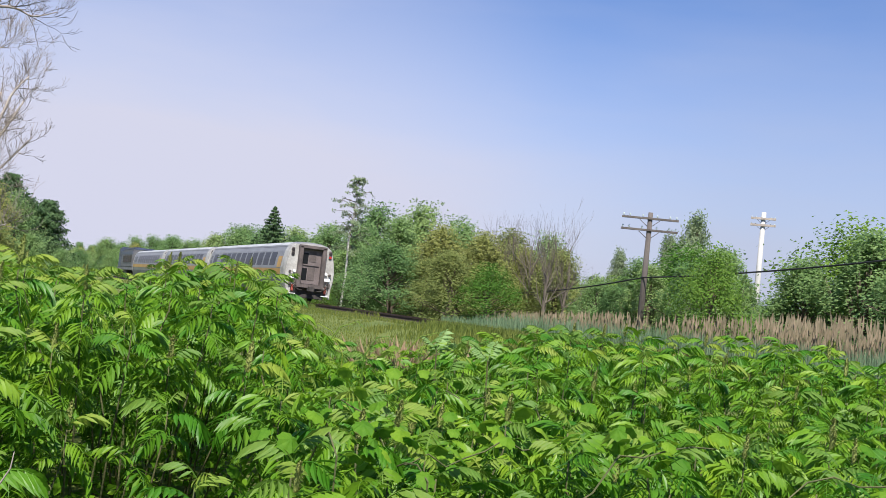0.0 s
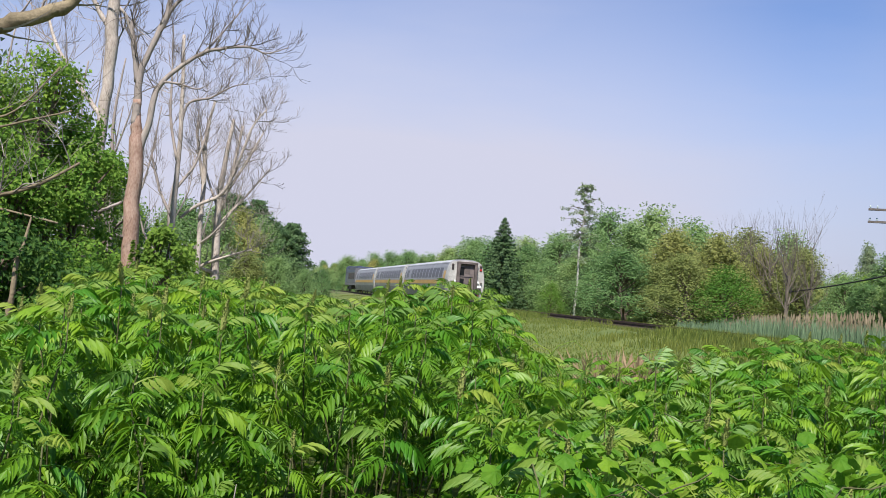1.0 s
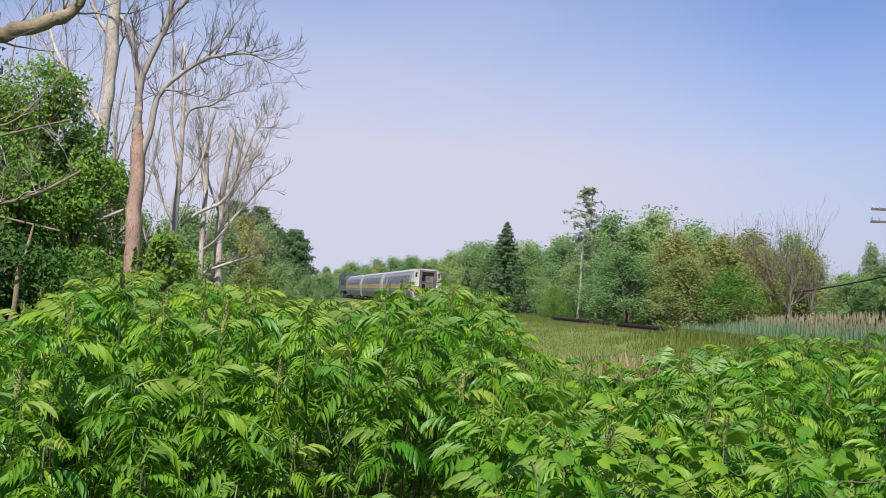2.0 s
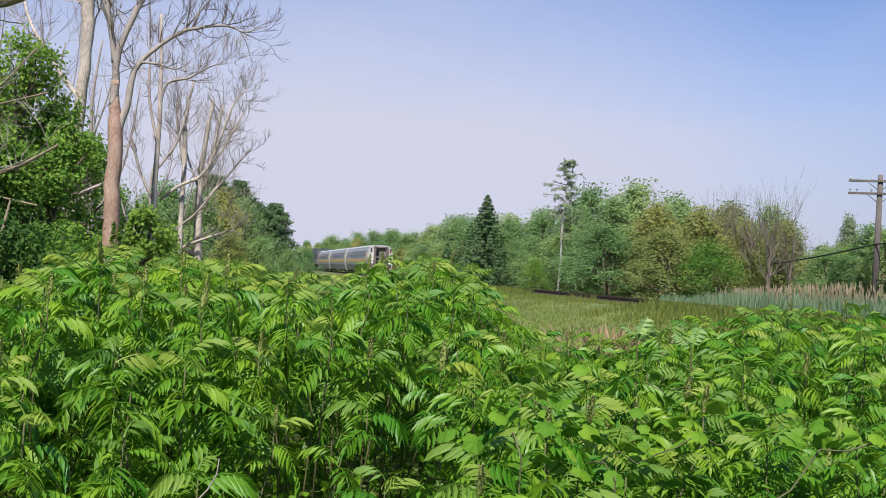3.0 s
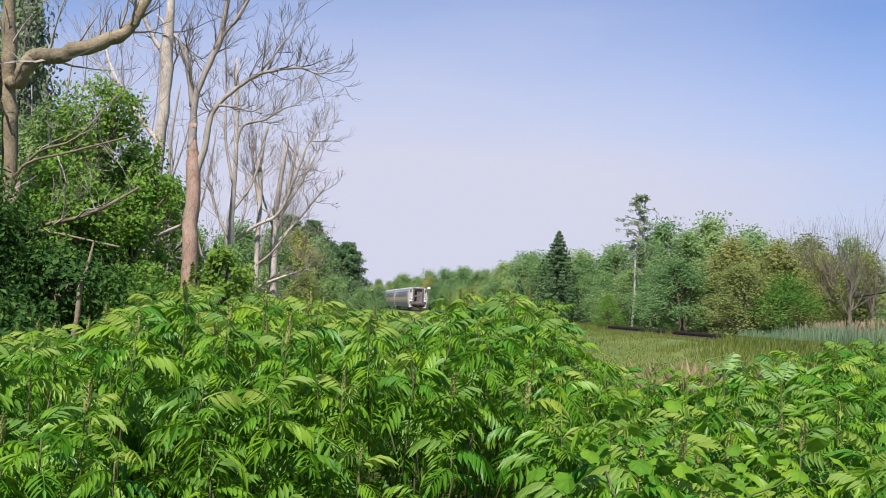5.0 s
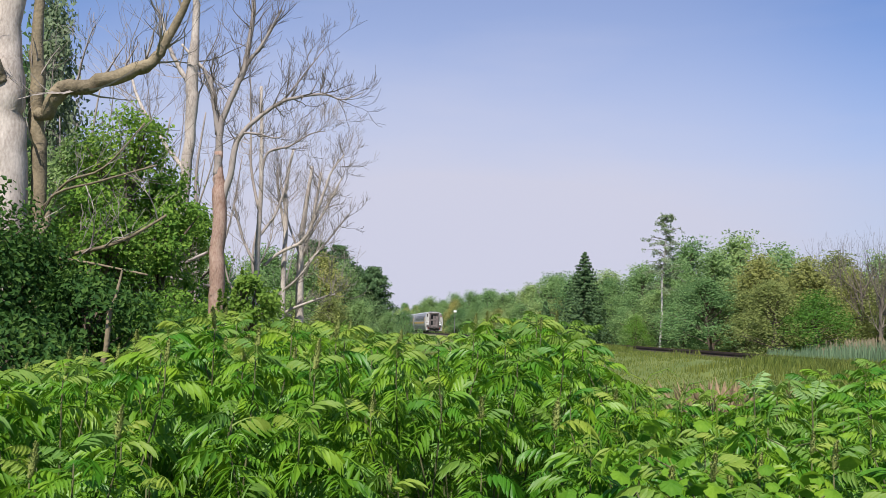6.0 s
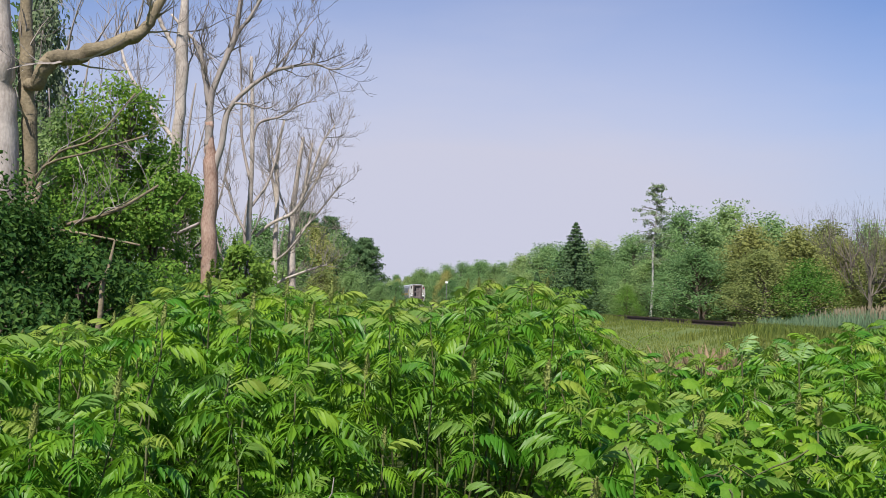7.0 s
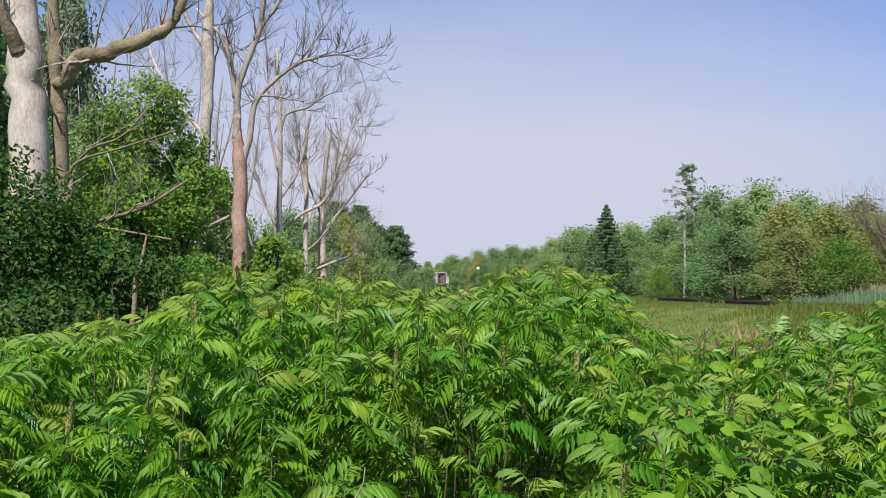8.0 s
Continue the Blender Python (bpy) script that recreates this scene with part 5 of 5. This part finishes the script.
def thicket_height(az, d):
    left = piecewise(RISE_LEFT, d)
    mid = piecewise(RISE_MID, d)
    right = piecewise(RISE_RIGHT, d)
    a, b = smooth_step(15.5, 19.5, az), 1 - smooth_step(2.0, 6.0, az)
    h = left * a + right * b + mid * max(0.0, 1 - a - b)
    # an opening between the front mounds, through which the shade under the back one shows
    h -= 0.24 * math.exp(-((az - 12.9) / 2.2) ** 2) * smooth_step(3.0, 3.5, d) * (1 - smooth_step(4.1, 4.3, d))
    lump = 0.16 * noise.noise((az * 0.16, d * 1.0, 4)) + 0.06 * noise.noise((az * 0.6, d * 2.2, 8))
    h = max(0.28, h + lump * smooth_step(0.3, 0.9, h))
    return min(h, 1.7 + d * math.tan(radians(piecewise(RIM, az))))


SOURCE = [(np.array([tuple(v.co) for v in me_.vertices]), [tuple(p.vertices) for p in me_.polygons]) for me_ in LEAVES_PLAIN]


def tilted(place_, way, roll=0.0):
    """A pose at place_ whose x axis runs along way and whose z axis stays as upright as it can."""
    x = Vector(way).normalized()
    y = Vector((0, 0, 1)).cross(x)
    y = y.normalized() if y.length > 1e-4 else Vector((0, 1, 0))
    z = x.cross(y)
    m = Matrix((x, y, z)).transposed().to_4x4()
    return Matrix.Translation(place_) @ m @ Matrix.Rotation(roll, 4, "X")


def build_thicket():
    rng = np.random.default_rng(12)
    crowns = {}
    spots = []
    tries = 0
    while tries < 30000:
        tries += 1
        d = math.sqrt(rng.uniform(2.6 ** 2, 11.8 ** 2))
        az = rng.uniform(-40, 46)
        gap = 0.25 + 0.012 * d
        x, y = bearing(az, d)
        if any((x - a) ** 2 + (y - b) ** 2 < gap * gap for a, b in spots):
            continue
        spots.append((x, y))
        top = thicket_height(az, d)
        # crowns stand at unlike heights; those at the rim keep to it
        z = top - 0.1 - (rng.uniform(0, 0.28) if rng.uniform() < 0.6 else 0.0)
        crowns.setdefault((round(x / 1.5), round(y / 1.5)), []).append((x, y, z, d, az))
    for key in sorted(crowns):
        group = crowns[key]
        cx, cy = sum(c[0] for c in group) / len(group), sum(c[1] for c in group) / len(group)
        gz = ground_z(cx, cy)
        young_share = 0.6 if any(13 < c[4] < 17.5 for c in group) else (0.22 if group[0][4] < -6 else 0.42)
        shrub = root("sumac_shrub", cx, cy, gz, 0, "bright green sumac shrub with drooping compound leaves", "shrub", "sumac shrubs of the thicket")
        under = Shape()
        for x, y, z, d, az in group:
            tip = Vector((x - cx, y - cy, z - gz))
            foot = Vector((tip.x * 0.45 + rng.normal(0, 0.06), tip.y * 0.45 + rng.normal(0, 0.06), -0.05))
            stem = Shape()
            mid = foot.lerp(tip, 0.55) + Vector((rng.normal(0, 0.06), rng.normal(0, 0.06), 0))
            stem.tube([foot, mid, tip - Vector((0, 0, 0.12)), tip], [0.009, 0.006, 0.0045, 0.0035], 5)
            stem.out("stem", STEM, shrub, smooth=True)
            n = int(rng.integers(7, 10))
            spin = rng.uniform(0, 6.28)
            for k in range(n):
                u = k / (n - 1)
                a = spin + k * 2.4
                lift = 0.75 - 0.95 * u + rng.normal(0, 0.12)
                way = Vector((math.cos(a), math.sin(a), lift))
                base = tip + Vector((0, 0, 0.04 - 0.2 * u))
                young = u < 0.3 and rng.uniform() < young_share * 2.2
                me = LEAVES_YOUNG[int(rng.integers(0, 4))] if young else LEAVES[int(rng.integers(0, 6))]
                k_ = rng.uniform(0.68, 1.08)
                share("leaf", me, tilted(base, way, rng.normal(0, 0.25)) @ Matrix.Scale(k_, 4), shrub)
            if rng.uniform() < (0.42 if az > 12 else 0.2):
                share("flower_cone", PANICLES[int(rng.integers(0, 2))], Matrix.Translation(tip + Vector((0, 0, 0.02))) @ Matrix.Rotation(rng.normal(0, 0.2), 4, "X") @ Matrix.Scale(rng.uniform(0.7, 1.15), 4), shrub)
            # side shoots down the stem, each a rosette of drooping leaves
            for k in range(1 if d < 4.7 and az > 16.0 else (1 if 4.9 < d < 6.3 and 9.0 < az < 16.5 else (2 if 4.9 < d < 7.8 and 5.5 < az < 16.5 else 4))):
                h = 0.95 - 0.15 * k - rng.uniform(0, 0.12)
                a0 = rng.uniform(0, 6.28)
                c = foot.lerp(tip, h) + Vector((math.cos(a0), math.sin(a0), 0)) * rng.uniform(0.08, 0.24)
                for j in range(6):
                    a = a0 + 2.4 * j * 0.55 - 2.6 + rng.normal(0, 0.2)
                    m = np.array(tilted(c - Vector((0, 0, 0.03 * j)), (math.cos(a), math.sin(a), 0.6 - 0.2 * j + rng.normal(0, 0.15)), rng.normal(0, 0.25)))
                    verts, faces = SOURCE[int(rng.integers(0, len(SOURCE)))]
                    base_ = len(under.v)
                    under.v.extend(map(tuple, (verts * rng.uniform(0.75, 1.15)) @ m[:3, :3].T + m[:3, 3]))
                    under.f.extend(tuple(q + base_ for q in fc) for fc in faces)
        under.out("lower_foliage", SUMAC_SHADED, shrub, "lower leaves, their green darkened for shade")


build_thicket()


def vine_leaf(seed):
    """A broad heart-shaped toothed leaf, along +x."""
    rng = np.random.default_rng(seed)
    s = Shape()
    n = 16
    s.v.append((0.05, 0, 0.012))
    for k in range(n):
        a = 2 * math.pi * k / n
        r = 0.06 * (1 + 0.25 * math.cos(a)) * (0.72 if k == n // 2 else 1) * (1.08 if k % 2 else 0.94)
        s.v.append((0.05 + r * math.cos(a), r * math.sin(a), -0.012 * abs(math.sin(a)) - (0.02 if k in (0, 1, n - 1) else 0) + rng.normal(0, 0.003)))
    s.f += [(0, 1 + k, 1 + (k + 1) % n) for k in range(n)]
    me = bpy.data.meshes.new("leaf")
    me.from_pydata(s.v, [], s.f)
    me.materials.append(VINE)
    return me


def build_vines():
    rng = np.random.default_rng(31)
    meshes = [vine_leaf(k) for k in range(3)]
    for az0, d0, az1, d1, n in ((-3, 3.9, 2, 4.6, 26), (-1, 4.2, -9, 4.4, 22), (-8, 3.6, -18, 4.6, 26), (-12, 5.5, -4, 6.0, 22), (2, 3.8, 6, 5.0, 18), (-20, 4.0, -30, 4.8, 20)):
        x0, y0 = bearing(az0, d0)
        vine = root("grape_vine", x0, y0, ground_z(x0, y0), 0, "wild grape vine with broad heart-shaped leaves over the shrubs", "vine", "grape vines")
        s = Shape()
        pts = [Vector((0, 0, 0.0))]
        for i in range(9):
            u = i / 8
            az, d = az0 + (az1 - az0) * u, d0 + (d1 - d0) * u
            x, y = bearing(az, d)
            pts.append(Vector((x - x0, y - y0, thicket_height(az, d) - 0.06 + rng.normal(0, 0.02) - ground_z(x0, y0))))
        s.tube(pts, [0.0035] * len(pts), 5)
        s.out("vine_stem", STEM, vine)
        for k in range(n):
            u = rng.uniform(1, 9)
            p = pts[min(int(u), 8)].lerp(pts[min(int(u) + 1, 9)], u - int(u)) + Vector(rng.normal(0, 0.1, 3))
            a = rng.uniform(0, 6.28)
            share("leaf", meshes[k % 3], tilted(p + Vector((0, 0, 0.05)), (math.cos(a), math.sin(a), -0.5), rng.normal(0, 0.4)) @ Matrix.Scale(rng.uniform(0.45, 0.75), 4), vine)
    # low growth under the shrubs
    s = Shape()
    for k in range(900):
        d = math.sqrt(rng.uniform(2.2 ** 2, 13 ** 2))
        az = rng.uniform(-44, 50)
        x, y = bearing(az, d)
        scatter_leaves(s, (x, y, ground_z(x, y) + rng.uniform(0.08, 0.4)), (0.3, 0.3, 0.2), 26, 0.09, rng)
    tagged(s.out("undergrowth", SUMAC_SHADED), "low leafy undergrowth beneath the shrubs", "undergrowth", kind="stuff")


build_vines()


def oval_leaf(length, wide):
    s = Shape()
    rows = [(0.0, 0.02), (0.2, 0.7), (0.5, 1.0), (0.8, 0.65), (1.0, 0.02)]
    for u, k in rows:
        sag = -0.25 * u * u * length
        s.v += [(u * length, -wide * 0.5 * k, sag + 0.1 * wide * k), (u * length, 0, sag), (u * length, wide * 0.5 * k, sag + 0.1 * wide * k)]
    for i in range(4):
        a = 3 * i
        s.f += [(a, a + 3, a + 4, a + 1), (a + 1, a + 4, a + 5, a + 2)]
    me = bpy.data.meshes.new("leaf")
    me.from_pydata(s.v, [], s.f)
    me.materials.append(SUMAC_YOUNG)
    return me


def build_odd_plants():
    """A broad-leaved milkweed, silvery sumac tips, and thin shoots that rise over the thicket."""
    rng = np.random.default_rng(77)
    me = oval_leaf(0.15, 0.065)
    for az, d, top in ((-25.5, 3.9, 1.08), (-27.5, 4.1, 1.1), (-24.0, 4.4, 1.08)):
        x, y = bearing(az, d)
        plant = root("milkweed_plant", x, y, ground_z(x, y), 0, "milkweed with broad oval yellow-green leaves", "plant", "milkweed plants")
        h = top - ground_z(x, y)
        s = Shape()
        s.tube([(0, 0, -0.02), (0.02, 0, h * 0.5), (0, 0.01, h)], [0.008, 0.007, 0.004], 6)
        s.out("stem", STEM, plant)
        for k in range(16):
            a = 1.57 * k + 0.4 * rng.normal()
            z = h * (0.45 + 0.55 * k / 15)
            share("leaf", me, tilted((0, 0, z), (math.cos(a), math.sin(a), 0.45), rng.normal(0, 0.2)) @ Matrix.Scale(rng.uniform(0.75, 1.1), 4), plant)
    for az, d, el, n in ((-3.4, 7.3, -2.6, 3), (-6.2, 7.4, -2.9, 2)):
        x, y = bearing(az, d)
        z = 1.7 + d * math.tan(radians(el)) - ground_z(x, y)
        tip = root("sumac_shoot", x, y, ground_z(x, y), 0, "sumac shoot with pale silvery upturned leaves", "shrub", "silvery sumac shoots")
        s = Shape()
        s.tube([(0, 0, -0.02), (0.03, 0.02, z * 0.5), (0, 0, z)], [0.011, 0.008, 0.005], 5)
        s.out("stem", STEM, tip)
        for k in range(n):
            a = 2.4 * k + 1.0
            share("leaf", LEAF_FLIPPED, tilted((0, 0, z - 0.02 * k), (math.cos(a), math.sin(a), 1.0 - 0.12 * k), rng.normal(0, 0.4)) @ Matrix.Scale(0.4 * rng.uniform(0.8, 1.1), 4), tip)
    for az, d, el0, el1, lean in ((2.6, 7.6, -3.2, -1.6, 0.22), (1.5, 7.8, -3.4, -1.9, -0.2), (0.4, 7.4, -3.4, -2.2, 0.15), (-1.6, 7.9, -3.2, -1.7, 0.25), (3.4, 7.2, -3.6, -2.2, -0.12)):
        x, y = bearing(az, d)
        z0, z1 = 1.7 + d * math.tan(radians(el0)), 1.7 + d * math.tan(radians(el1))
        g = ground_z(x, y)
        shoot = root("vine_shoot", x, y, g, az, "thin yellow-green climbing shoot above the shrubs", "vine", "climbing shoots")
        s = Shape()
        s.tube([(0, 0, 0), (0, 0, z0 - g), (lean * 0.5, 0, (z0 + z1) / 2 + 0.06 - g), (lean, 0, z1 - g), (lean * 1.35, 0, z1 - 0.05 - g)], [0.006, 0.005, 0.004, 0.003, 0.002], 5)
        s.out("vine_stem", SUMAC_YOUNG, shoot)
        for k in range(9):
            u = k / 8
            share("leaf", me, tilted((lean * u, 0, z0 - g + (z1 - z0) * u), (math.cos(2.4 * k), math.sin(2.4 * k), 0.2)) @ Matrix.Scale(0.4 * (1.2 - 0.6 * u), 4), shoot)


build_odd_plants()


def bare_stem(az, d, line, mat, label):
    """A thin bare stem; line: right, up and radius in metres."""
    x, y = bearing(az, d)
    s = Shape()
    s.tube([Vector((a, 0.05 * math.sin(3 * b), b)) for a, b, _ in line], [r for *_, r in line], 7)
    stem = tagged(s.out("bare_sapling", mat, smooth=True), label, "sapling")
    stem.matrix_basis = pose(x, y, ground_z(x, y), 0, 0, az)


bare_stem(30.2, 15.6, [(-0.1, -0.05, 0.05), (-0.03, 0.8, 0.045), (0.05, 1.3, 0.04), (0.06, 1.75, 0.035), (0.14, 2.05, 0.025), (0.2, 2.4, 0.012)], MOSSWOOD, "thin pale leaning stem under the leafy trees")
bare_stem(18.9, 4.05, [(-0.06, -0.03, 0.005), (-0.04, 0.6, 0.0045), (-0.03, 0.8, 0.004), (0.03, 0.87, 0.0035), (0.06, 0.93, 0.003), (0.065, 0.99, 0.0015)], DEADGREY, "pale crooked bare twig among the sumac shrubs")


def motions():
    """The train draws away along the line."""
    z = 1.2
    for thing, ahead in ((coach_a, 0.0), (coach_b, 25.9), (coach_c, 51.8), (engine, 78.0)):
        walk(thing, [(t, pose(*on_track(TAIL_0 + s + ahead, 0), z, 0, 0, 18.5)) for t, s in RUN])


motions()
